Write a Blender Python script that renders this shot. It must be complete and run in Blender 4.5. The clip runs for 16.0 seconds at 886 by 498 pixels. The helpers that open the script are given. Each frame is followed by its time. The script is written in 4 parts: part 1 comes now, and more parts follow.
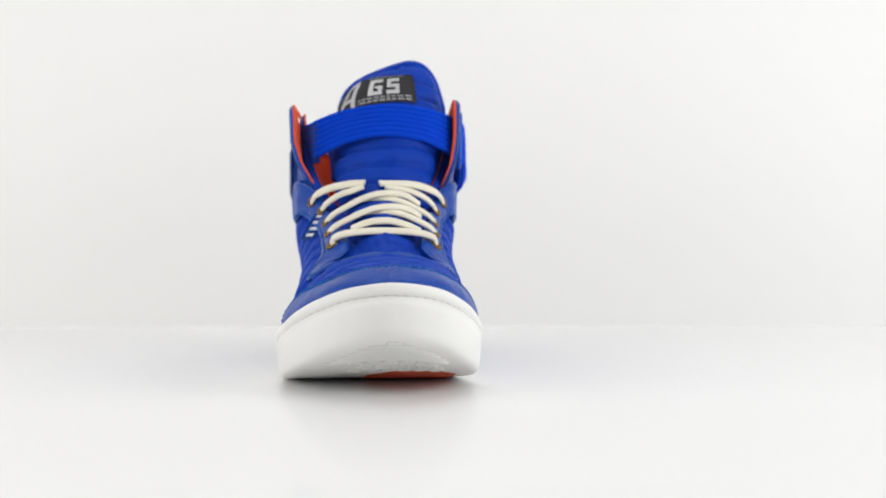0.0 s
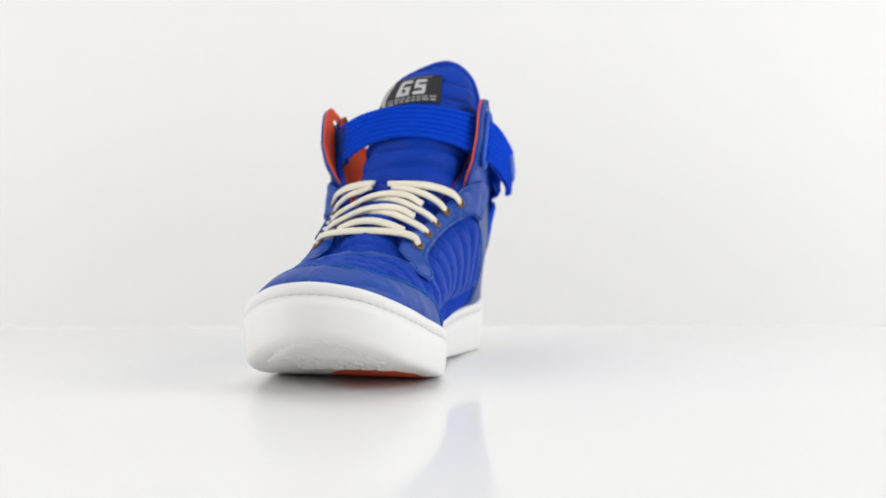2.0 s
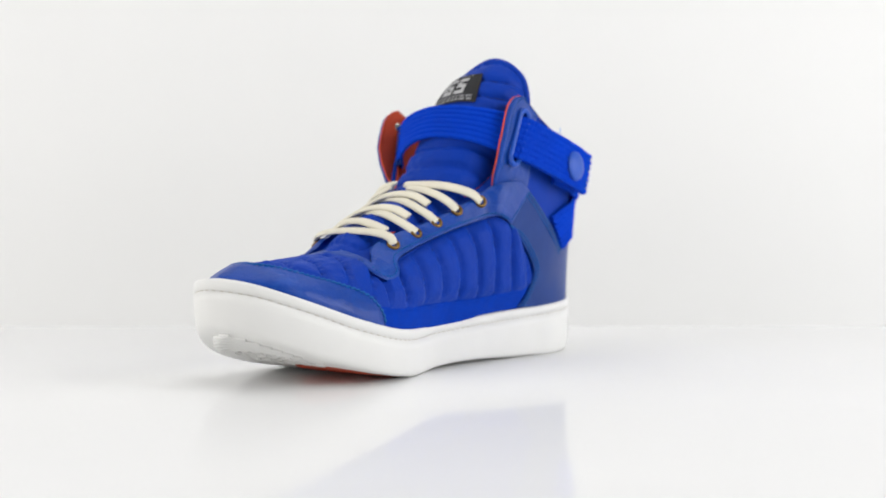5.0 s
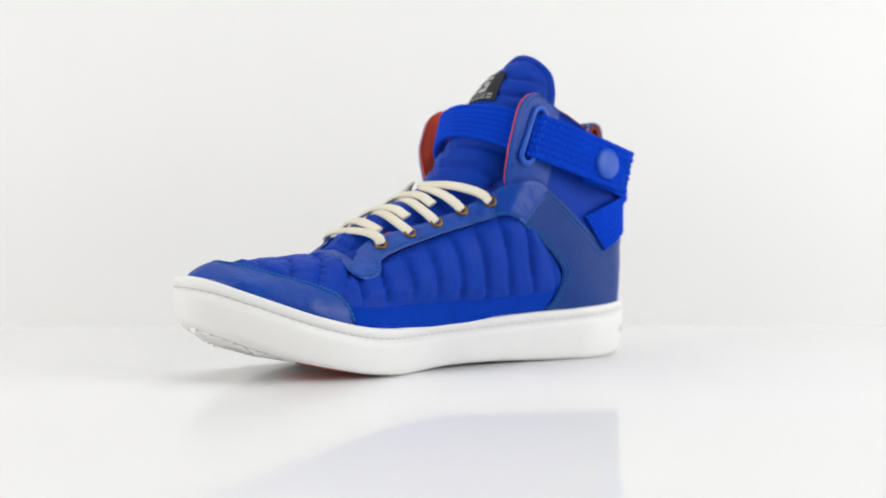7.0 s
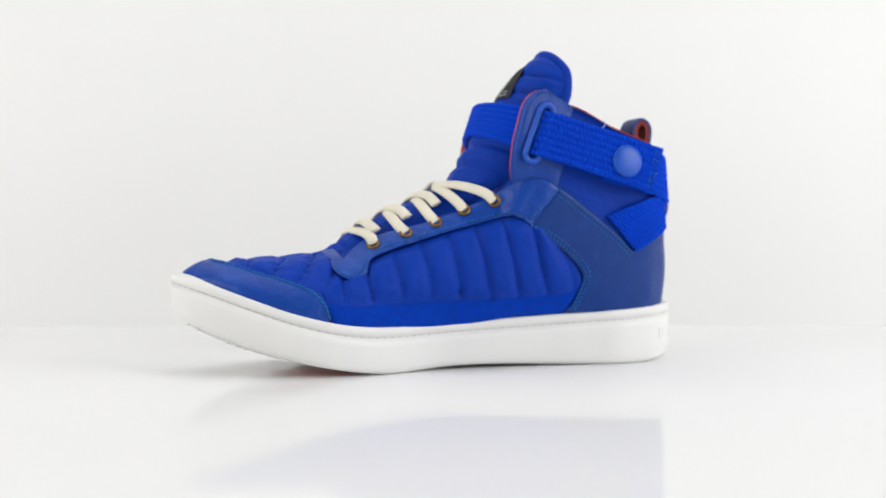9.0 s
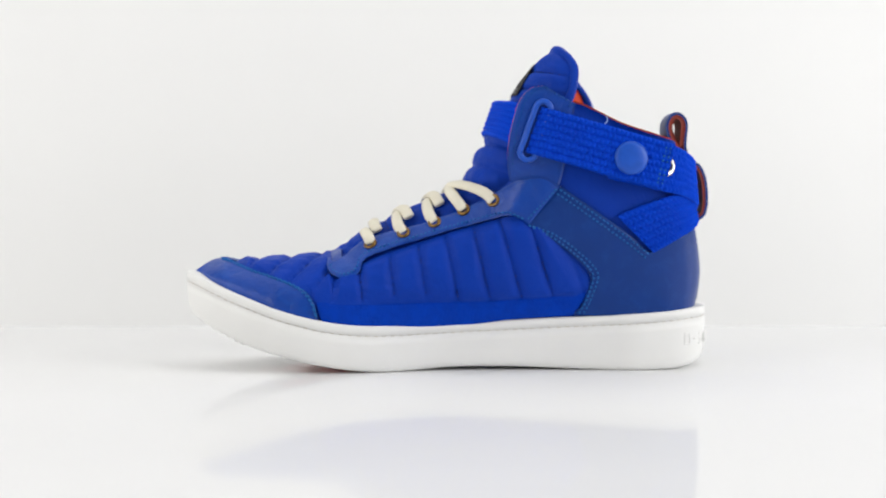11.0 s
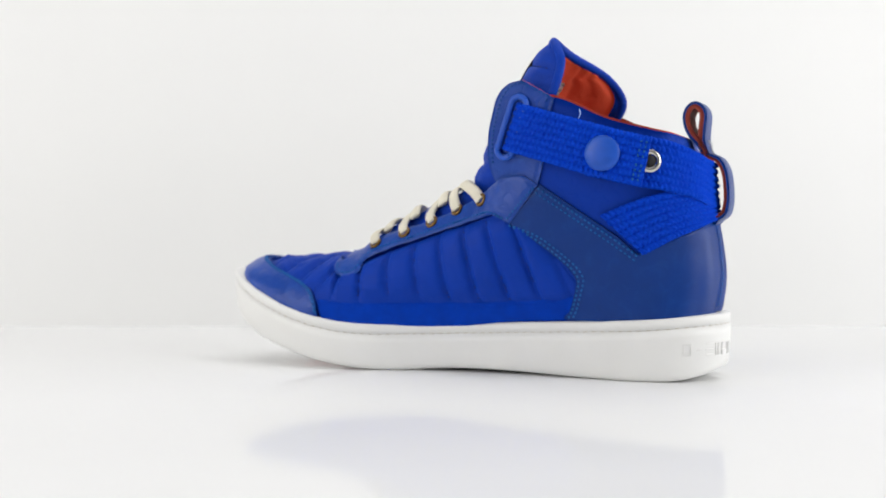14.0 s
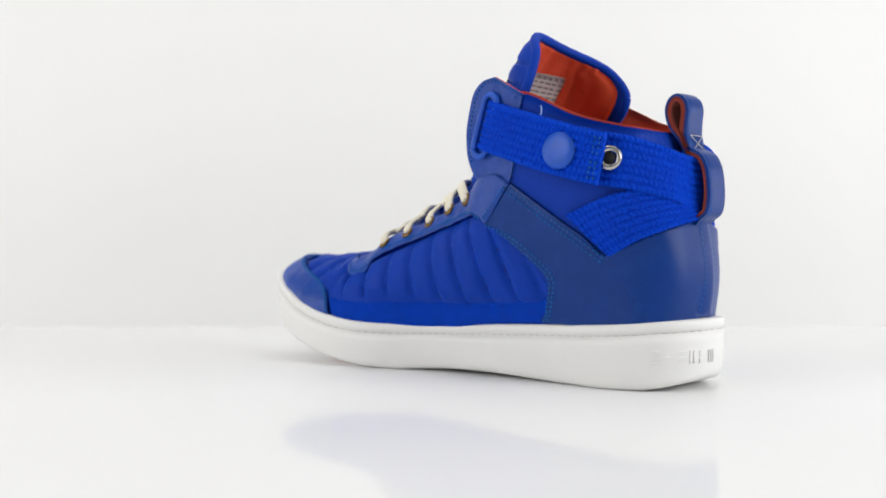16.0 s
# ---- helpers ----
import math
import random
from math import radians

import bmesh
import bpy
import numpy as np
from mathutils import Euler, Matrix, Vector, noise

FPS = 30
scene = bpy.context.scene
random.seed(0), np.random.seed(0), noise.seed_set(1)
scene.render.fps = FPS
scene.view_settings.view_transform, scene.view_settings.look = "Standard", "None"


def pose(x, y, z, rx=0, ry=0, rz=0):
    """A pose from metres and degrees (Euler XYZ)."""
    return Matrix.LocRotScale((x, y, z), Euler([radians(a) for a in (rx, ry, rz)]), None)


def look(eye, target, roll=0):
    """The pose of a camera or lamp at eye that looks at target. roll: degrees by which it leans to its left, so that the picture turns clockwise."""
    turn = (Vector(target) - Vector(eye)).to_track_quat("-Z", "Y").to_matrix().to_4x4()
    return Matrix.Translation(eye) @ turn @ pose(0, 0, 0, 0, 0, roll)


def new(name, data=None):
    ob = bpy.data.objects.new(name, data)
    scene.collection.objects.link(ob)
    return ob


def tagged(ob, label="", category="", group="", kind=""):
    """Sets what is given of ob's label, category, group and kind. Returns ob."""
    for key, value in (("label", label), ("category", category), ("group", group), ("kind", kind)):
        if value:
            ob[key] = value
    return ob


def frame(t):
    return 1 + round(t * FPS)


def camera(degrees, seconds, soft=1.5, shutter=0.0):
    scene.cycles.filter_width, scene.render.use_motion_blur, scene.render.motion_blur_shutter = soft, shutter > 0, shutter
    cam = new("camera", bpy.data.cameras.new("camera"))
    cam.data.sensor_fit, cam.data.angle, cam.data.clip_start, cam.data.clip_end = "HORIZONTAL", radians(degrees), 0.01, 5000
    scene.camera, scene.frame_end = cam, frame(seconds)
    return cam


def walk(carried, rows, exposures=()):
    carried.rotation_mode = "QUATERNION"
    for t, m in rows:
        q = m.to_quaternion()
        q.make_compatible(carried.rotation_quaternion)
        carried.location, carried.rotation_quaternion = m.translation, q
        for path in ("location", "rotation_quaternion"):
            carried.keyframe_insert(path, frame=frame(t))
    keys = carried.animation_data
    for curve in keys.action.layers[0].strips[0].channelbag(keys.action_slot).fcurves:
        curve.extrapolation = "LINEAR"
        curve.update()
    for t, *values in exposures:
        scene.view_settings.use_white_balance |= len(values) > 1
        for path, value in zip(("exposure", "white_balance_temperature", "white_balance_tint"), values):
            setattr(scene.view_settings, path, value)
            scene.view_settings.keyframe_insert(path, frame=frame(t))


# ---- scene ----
cam = camera(39.23, 16.0, soft=1.8)
cam.data.dof.use_dof = True
cam.data.dof.focus_distance = 0.635
cam.data.dof.aperture_fstop = 7.5
EYE = (0.0, -0.705, 0.0826)
AIM = (0.0078, 0.0, 0.0688)
walk(cam, [(0, look(EYE, AIM)), (16, look(EYE, AIM))])


# ---- world and light ----
world = bpy.data.worlds.new("studio")
scene.world = world
world.use_nodes = True
world.node_tree.nodes["Background"].inputs[0].default_value = (1.0, 1.0, 1.0, 1)
world.node_tree.nodes["Background"].inputs[1].default_value = 0.25
scene.view_settings.exposure = 0.115


def softbox(name, eye, target, sx, sy, watts, colour=(1, 1, 1)):
    d = bpy.data.lights.new(name, "AREA")
    d.shape, d.size, d.size_y, d.energy, d.color = "RECTANGLE", sx, sy, watts, colour
    ob = new(name, d)
    ob.matrix_world = look(eye, target)
    return ob


softbox("softbox_top", (0.0, 0.02, 1.25), (0, 0.06, 0), 1.6, 1.3, 8.0)
softbox("softbox_front_left", (-1.18, -0.76, 0.58), (0, 0, 0.05), 0.9, 0.9, 10.0, (1.0, 0.985, 0.96))
softbox("softbox_front_right", (1.24, -0.66, 0.55), (0, 0, 0.05), 0.8, 0.9, 12.8)
# two added fill lamps, only to brighten the lower backdrop evenly
softbox("backdrop_fill_left", (-1.25, 0.20, 0.05), (-0.2, 0.9, -0.05), 0.5, 0.7, 3.9, (1.0, 0.985, 0.955))
softbox("backdrop_fill_right", (1.25, 0.20, 0.05), (0.2, 0.9, -0.05), 0.5, 0.7, 4.4)


# ---- materials ----
def material(name, colour, rough=0.5, metal=0.0, spec=0.5, var=0.12, vscale=60.0, bump=0.0, bscale=900.0, coat=0.0, detail=4.0, crease=0.0, cscale=180.0, sheen=0.0, wear_shine=0.0, worn_shine=(0.02, 0.13, 0.46)):
    m = bpy.data.materials.new(name)
    m.use_nodes = True
    nt = m.node_tree
    b = nt.nodes["Principled BSDF"]
    b.inputs["Roughness"].default_value = rough
    b.inputs["Metallic"].default_value = metal
    b.inputs["Specular IOR Level"].default_value = spec
    b.inputs["Coat Weight"].default_value = coat
    b.inputs["Sheen Weight"].default_value = sheen
    b.inputs["Sheen Roughness"].default_value = 0.4
    b.inputs["Sheen Tint"].default_value = (0.05, 0.25, 1.0, 1)
    tc = nt.nodes.new("ShaderNodeTexCoord")
    n1 = nt.nodes.new("ShaderNodeTexNoise")
    n1.inputs["Scale"].default_value = vscale
    n1.inputs["Detail"].default_value = detail
    nt.links.new(tc.outputs["Object"], n1.inputs["Vector"])
    ramp = nt.nodes.new("ShaderNodeMix")
    ramp.data_type = "RGBA"
    ramp.inputs[6].default_value = (*[c * (1 - var) for c in colour], 1)
    ramp.inputs[7].default_value = (*[min(1, c * (1 + var)) for c in colour], 1)
    nt.links.new(n1.outputs["Fac"], ramp.inputs[0])
    # lighter streaks: rubbed leather and its waxy highlights, both put into base colour
    if wear_shine:
        w1 = nt.nodes.new("ShaderNodeTexNoise")
        w1.inputs["Scale"].default_value = 75.0
        w1.inputs["Detail"].default_value = 7.0
        w1.inputs["Roughness"].default_value = 0.68
        w1.inputs["Distortion"].default_value = 1.2
        nt.links.new(tc.outputs["Object"], w1.inputs["Vector"])
        wr = nt.nodes.new("ShaderNodeMapRange")
        wr.inputs["From Min"].default_value = 0.50
        wr.inputs["From Max"].default_value = 0.74
        wr.inputs["To Max"].default_value = wear_shine
        nt.links.new(w1.outputs["Fac"], wr.inputs["Value"])
        rub = nt.nodes.new("ShaderNodeMix")
        rub.data_type = "RGBA"
        rub.inputs[7].default_value = (*worn_shine, 1)
        nt.links.new(wr.outputs[0], rub.inputs[0])
        nt.links.new(ramp.outputs[2], rub.inputs[6])
        nt.links.new(rub.outputs[2], b.inputs["Base Color"])
    else:
        nt.links.new(ramp.outputs[2], b.inputs["Base Color"])
    rr = nt.nodes.new("ShaderNodeMapRange")
    rr.inputs["To Min"].default_value = rough * 0.85
    rr.inputs["To Max"].default_value = min(1, rough * 1.15)
    nt.links.new(n1.outputs["Fac"], rr.inputs["Value"])
    nt.links.new(rr.outputs[0], b.inputs["Roughness"])
    if bump:
        n2 = nt.nodes.new("ShaderNodeTexNoise")
        n2.inputs["Scale"].default_value = bscale
        n2.inputs["Detail"].default_value = 3.0
        nt.links.new(tc.outputs["Object"], n2.inputs["Vector"])
        bp = nt.nodes.new("ShaderNodeBump")
        bp.inputs["Strength"].default_value = bump
        bp.inputs["Distance"].default_value = 0.0004
        if crease:
            n3 = nt.nodes.new("ShaderNodeTexNoise")
            n3.inputs["Scale"].default_value = cscale
            n3.inputs["Detail"].default_value = 5.0
            n3.inputs["Distortion"].default_value = 0.8
            nt.links.new(tc.outputs["Object"], n3.inputs["Vector"])
            mx = nt.nodes.new("ShaderNodeMath")
            mx.operation = "MULTIPLY_ADD"
            mx.inputs[1].default_value = crease
            nt.links.new(n3.outputs["Fac"], mx.inputs[0])
            nt.links.new(n2.outputs["Fac"], mx.inputs[2])
            nt.links.new(mx.outputs[0], bp.inputs["Height"])
        else:
            nt.links.new(n2.outputs["Fac"], bp.inputs["Height"])
        nt.links.new(bp.outputs[0], b.inputs["Normal"])
    return m


NYLON = material("blue_nylon", (0.0006, 0.0355, 0.345), 0.55, spec=0.13, bump=0.3, bscale=2500, crease=5.0, cscale=240, sheen=0.15)
SUEDE = material("blue_suede", (0.0006, 0.040, 0.40), 0.85, spec=0.08, var=0.22, vscale=140, bump=0.6, bscale=2200, crease=3.0, cscale=420)
LEATHER = material("blue_leather", (0.001, 0.045, 0.31), 0.38, spec=0.34, var=0.22, bump=0.3, bscale=1400, crease=6.0, cscale=150, wear_shine=0.4, worn_shine=(0.008, 0.10, 0.46))
DARKLEATHER = material("navy_leather", (0.001, 0.032, 0.200), 0.36, spec=0.22, var=0.12, bump=0.15, bscale=1600, crease=1.2, cscale=60, wear_shine=0.12)
WEBBING = material("blue_webbing", (0.0007, 0.051, 0.55), 0.8, spec=0.08, bump=0.8, bscale=1700, sheen=0.08)
ORANGE = material("orange_lining", (0.72, 0.092, 0.04), 0.8, spec=0.2, bump=0.4, bscale=1500, crease=4.0, cscale=120)
# darker copy of the orange lining: the loops' shadow is put into its colour
SHADED_ORANGE = material("shaded_orange_lining", (0.22, 0.03, 0.018), 0.7, spec=0.3, bump=0.2)
RUBBER = material("white_rubber", (0.765, 0.762, 0.745), 0.5, var=0.03, bump=0.08)
REDRUBBER = material("red_rubber", (0.62, 0.065, 0.015), 0.55)
LACE = material("cream_lace", (0.74, 0.70, 0.58), 0.9, spec=0.1, var=0.08, bump=0.6, bscale=1800)
BRASS = material("brass", (0.22, 0.13, 0.045), 0.4, metal=1.0)
STEEL = material("steel", (0.55, 0.54, 0.50), 0.25, metal=1.0)
BLACK = material("black_fabric", (0.012, 0.012, 0.014), 0.8, bump=0.3)
GREY = material("grey_thread", (0.50, 0.50, 0.51), 0.8)
PRINT = material("grey_print", (0.30, 0.30, 0.31), 0.8)
THREAD = material("blue_thread", (0.011, 0.11, 0.37), 0.7, spec=0.2)
FAINT = material("deep_blue_thread", (0.004, 0.060, 0.26), 0.7, spec=0.2)
PALETHREAD = material("pale_thread", (0.35, 0.50, 0.80), 0.7, spec=0.2)
ENAMEL = material("blue_enamel", (0.010, 0.078, 0.46), 0.38, spec=0.35, var=0.18, vscale=250, bump=0.15, bscale=900)
WHITELABEL = material("white_label", (0.75, 0.75, 0.73), 0.8)
# seam thread coloured dark as groove shade; also the darkness in eyelet holes
SEAM_HOLE_SHADE = material("seam_and_hole_shade", (0.003, 0.012, 0.085), 0.8)
TABLE = material("white_acrylic", (0.838, 0.838, 0.838), 0.07, spec=0.023, var=0.005)
GREYWALL = material("grey_wall", (0.30, 0.30, 0.30), 0.9, spec=0.0, var=0.05, vscale=2)
WALL = material("white_backdrop", (0.82, 0.82, 0.815), 0.9, spec=0.0, var=0.01, vscale=2)


# ---- mesh helpers; shoe shapes are written in millimetres: x from heel to toe, y to its left, z up ----
TOSHOE = Matrix.Rotation(radians(3.4), 4, "Z")
TOSHOE.translation = (-0.15757, -0.03631, 0.0)
TOSHOE = np.array(TOSHOE)


def shoe_mesh(name, verts, faces, mat, smooth=True):
    v = np.asarray(verts, float) * 0.001
    v = v @ TOSHOE[:3, :3].T + TOSHOE[:3, 3]
    me = bpy.data.meshes.new(name)
    me.from_pydata(v.tolist(), [], [tuple(map(int, f)) for f in faces])
    me.materials.append(mat)
    if smooth:
        me.polygons.foreach_set("use_smooth", [True] * len(me.polygons))
    me.update()
    return me


def part(name, verts, faces, mat, parent, label="", smooth=True):
    ob = new(name, shoe_mesh(name, verts, faces, mat, smooth))
    ob.parent = parent
    return tagged(ob, label)


def spline(pts, n):
    """n points along a Catmull-Rom curve through pts, evenly by chord length."""
    p = np.asarray(pts, float)
    if len(p) == 2:
        k = np.linspace(0, 1, n)[:, None]
        return p[0] * (1 - k) + p[1] * k
    d = np.concatenate([[0], np.cumsum(np.linalg.norm(np.diff(p, axis=0), axis=1))])
    q = np.concatenate([[2 * p[0] - p[1]], p, [2 * p[-1] - p[-2]]])
    out = []
    for s in np.linspace(0, d[-1], n):
        i = min(len(p) - 2, int(np.searchsorted(d, s, side="right")) - 1)
        u = (s - d[i]) / max(1e-9, d[i + 1] - d[i])
        a, b, c, e = q[i], q[i + 1], q[i + 2], q[i + 3]
        out.append(0.5 * (2 * b + (c - a) * u + (2 * a - 5 * b + 4 * c - e) * u * u + (3 * b - a - 3 * c + e) * u ** 3))
    return np.array(out)


def grid_normals(g):
    du, dv = np.gradient(g, axis=0), np.gradient(g, axis=1)
    n = np.cross(du, dv)
    return n / np.maximum(1e-9, np.linalg.norm(n, axis=2, keepdims=True))


def sheet(g, thick, relief=None, flip=False, edge=0.6):
    """A closed solid: the grid g raised by relief on its outer face, and thick deep behind it; edges rounded."""
    nu, nv = g.shape[:2]
    n = grid_normals(g) * (-1 if flip else 1)
    r = np.zeros((nu, nv)) if relief is None else relief
    drop = np.zeros((nu, nv))
    drop[0], drop[-1], drop[:, 0], drop[:, -1] = edge, edge, edge, edge
    top = g + n * (r - drop)[:, :, None]
    bot = g - n * thick
    v = np.concatenate([top.reshape(-1, 3), bot.reshape(-1, 3)])
    k, f = nu * nv, []
    for i in range(nu - 1):
        for j in range(nv - 1):
            a, b, c, d = i * nv + j, (i + 1) * nv + j, (i + 1) * nv + j + 1, i * nv + j + 1
            f.append((a, b, c, d))
            f.append((d + k, c + k, b + k, a + k))
    ring = [i * nv for i in range(nu)] + [(nu - 1) * nv + j for j in range(1, nv)] + [i * nv + nv - 1 for i in range(nu - 2, -1, -1)] + list(range(nv - 2, 0, -1))
    for i in range(len(ring)):
        a, b = ring[i - 1], ring[i]
        f.append((a, b, b + k, a + k))
    if flip:
        f = [q[::-1] for q in f]
    return v, f


def tube(path, radius, sides=8, flat=1.0, closed=False, up=None):
    """A rounded cord along path; flat squeezes it along up."""
    p = np.asarray(path, float)
    t = np.gradient(p, axis=0)
    if closed:
        t = np.roll(p, -1, axis=0) - np.roll(p, 1, axis=0)
    t /= np.maximum(1e-9, np.linalg.norm(t, axis=1, keepdims=True))
    ref = np.array([0, 0, 1.0]) if up is None else np.asarray(up, float)
    if ref.ndim == 1:
        ref = np.tile(ref, (len(p), 1))
    side = np.cross(t, ref)
    side /= np.maximum(1e-9, np.linalg.norm(side, axis=1, keepdims=True))
    nrm = np.cross(side, t)
    rad = np.broadcast_to(np.asarray(radius, float), (len(p),))
    a = np.arange(sides) * 2 * math.pi / sides
    v = p[:, None] + rad[:, None, None] * (np.cos(a)[None, :, None] * side[:, None] + flat * np.sin(a)[None, :, None] * nrm[:, None])
    m, f = len(p), []
    for i in range(m if closed else m - 1):
        for j in range(sides):
            i2, j2 = (i + 1) % m, (j + 1) % sides
            f.append((i * sides + j, i * sides + j2, i2 * sides + j2, i2 * sides + j))
    if not closed:
        f.append(tuple(range(sides))[::-1])
        f.append(tuple((m - 1) * sides + j for j in range(sides)))
    return v.reshape(-1, 3), f


def merge(pieces):
    vs, fs, k = [], [], 0
    for v, f in pieces:
        vs.append(np.asarray(v, float))
        fs += [tuple(i + k for i in q) for q in f]
        k += len(v)
    return np.concatenate(vs), fs


# ---- studio: table, backdrop, added unseen walls ----
def world_mesh(name, verts, faces, mat, label, smooth=True):
    me = bpy.data.meshes.new(name)
    me.from_pydata(verts, [], faces)
    me.materials.append(mat)
    if smooth:
        me.polygons.foreach_set("use_smooth", [True] * len(me.polygons))
    ob = new(name, me)
    return tagged(ob, label, kind="structure")


def slab(name, x0, x1, y0, y1, z0, z1, mat, label):
    v = [(x, y, z) for z in (z0, z1) for y in (y0, y1) for x in (x0, x1)]
    f = [(0, 2, 3, 1), (4, 5, 7, 6), (0, 1, 5, 4), (2, 6, 7, 3), (0, 4, 6, 2), (1, 3, 7, 5)]
    return world_mesh(name, v, f, mat, label, False)


slab("table_top", -1.3, 1.3, -0.95, 0.30, -0.02, 0.0, TABLE, "glossy white acrylic table top under the sneaker")
slab("floor", -1.82, 1.82, -1.6, 1.6, -0.80, -0.75, WALL, "plain white studio floor under the table")
slab("backdrop", -1.8, 1.8, 0.90, 0.92, -0.75, 1.6, WALL, "smooth white paper backdrop behind the table")
# added out of view: grey enclosure that keeps white haze off the leather
slab("unseen_wall_left", -1.82, -1.8, -1.6, 0.92, -0.75, 1.6, GREYWALL, "unseen grey side wall, added to dim reflections")
slab("unseen_wall_right", 1.8, 1.82, -1.6, 0.92, -0.75, 1.6, GREYWALL, "unseen grey side wall, added to dim reflections")
slab("unseen_wall_back", -1.82, 1.82, -1.62, -1.6, -0.75, 1.6, GREYWALL, "unseen grey wall behind the camera, added to dim reflections")
slab("ceiling", -1.82, 1.82, -1.62, 0.92, 1.6, 1.62, GREYWALL, "unseen grey ceiling, added to dim reflections")

# ---- the sneaker ----
shoe = tagged(new("high_top_sneaker"), "blue leather and quilted nylon high-top sneaker with white rubber sole", "sneaker")
shoe.empty_display_size = 0.05

LEFT = [(-5, 0), (-3, 12), (4, 25), (18, 34), (42, 37.8), (60, 35.5), (85, 33), (115, 31.5), (145, 31.5), (162, 33), (178, 37.5), (192, 42.5), (207, 46), (225, 47.3), (243, 45), (265, 38), (285, 25.5), (297, 10), (300, -3)]
RIGHT = [(-5, 0), (-3, -12), (4, -25), (18, -34), (45, -38), (85, -36), (125, -40), (165, -50.5), (200, -57.5), (240, -53.5), (268, -43), (288, -27), (297.5, -13), (300, -3)]
ZTOP = [(-6, 35.8), (10, 34.8), (36, 32.6), (82, 30.3), (144, 27.5), (180, 26.2), (200, 26.8), (219, 29.3), (242, 35), (258, 40.5), (275, 47), (290, 53), (301, 56.5)]
ZBOT = [(-6, 9), (0, 5.6), (8, 2.7), (18, 0.8), (30, 0), (51, 0), (82, 0.8), (113, 2), (144, 2), (170, 0.3), (186, 0), (203, 1.6), (220, 4.4), (240, 8.8), (262, 15.2), (280, 22.8), (292, 28.8), (301, 33.5)]


def smooth_curve(pts):
    c = spline(pts, 400)
    return lambda x: np.interp(x, c[:, 0], c[:, 1])


ztop, zbot = smooth_curve(ZTOP), smooth_curve(ZBOT)
left_c, right_c = spline(LEFT, 90), spline(RIGHT, 90)
OUTLINE = np.concatenate([left_c, right_c[-2:0:-1]])
ot = np.roll(OUTLINE, -1, axis=0) - np.roll(OUTLINE, 1, axis=0)
ot /= np.linalg.norm(ot, axis=1, keepdims=True)
INWARD = np.stack([ot[:, 1], -ot[:, 0]], 1)


def sole_ring(inset, top, dz, toe_inset=None, toe_dz=None):
    """A ring round the sole; towards the toe the inset and the height pass over to those of the rolled-up front."""
    x = OUTLINE[:, 0]
    k = np.clip((x - 205) / 70, 0, 1)
    k = k * k * (3 - 2 * k)
    ins = inset + k * ((inset if toe_inset is None else toe_inset) - inset)
    q = OUTLINE + INWARD * ins[:, None]
    z = (ztop(x) if top else zbot(q[:, 0])) + dz + k * ((dz if toe_dz is None else toe_dz) - dz)
    return np.column_stack([q, z])


def cap_fan(ring, first, up):
    """Closes a ring by strips across it, from left to right."""
    n, f = len(ring), []
    for i in range(1, n // 2):
        a, b = first + i, first + i + 1
        c, d = first + (n - i - 1) % n, first + (n - i) % n
        f.append((a, b, c, d) if b != c else (a, b, d))
    f.append((first, first + 1, first + n - 1))
    return [q[::-1] for q in f] if up else f


def loft(rings):
    n, f = len(rings[0]), []
    for k in range(len(rings) - 1):
        for i in range(n):
            j = (i + 1) % n
            f.append((k * n + i, (k + 1) * n + i, (k + 1) * n + j, k * n + j))
    return np.concatenate(rings), f


rings = [sole_ring(5.5, False, 0.0, 7.5, 0.0), sole_ring(3.6, False, 0.1, 5.4, 0.25), sole_ring(2.3, False, 0.6, 3.6, 0.8), sole_ring(1.4, False, 1.7, 2.2, 1.9), sole_ring(0.9, False, 3.6, 1.2, 4.0), sole_ring(0.5, False, 8, 0.4, 11),
         sole_ring(0.1, True, -11), sole_ring(0.0, True, -6.3), sole_ring(1.3, True, -5.8), sole_ring(1.3, True, -5.6), sole_ring(0.1, True, -5.1), sole_ring(0.15, True, -1.2), sole_ring(0.5, True, -0.35),
         sole_ring(1.2, True, 0.0), sole_ring(9, True, 0.0)]
v, f = loft(rings)
f += cap_fan(rings[0], 0, False) + cap_fan(rings[-1], len(v) - len(rings[-1]), True)
sole = part("sole", v, [q[::-1] for q in f], RUBBER, shoe, "off-white rubber cupsole with stitched groove")

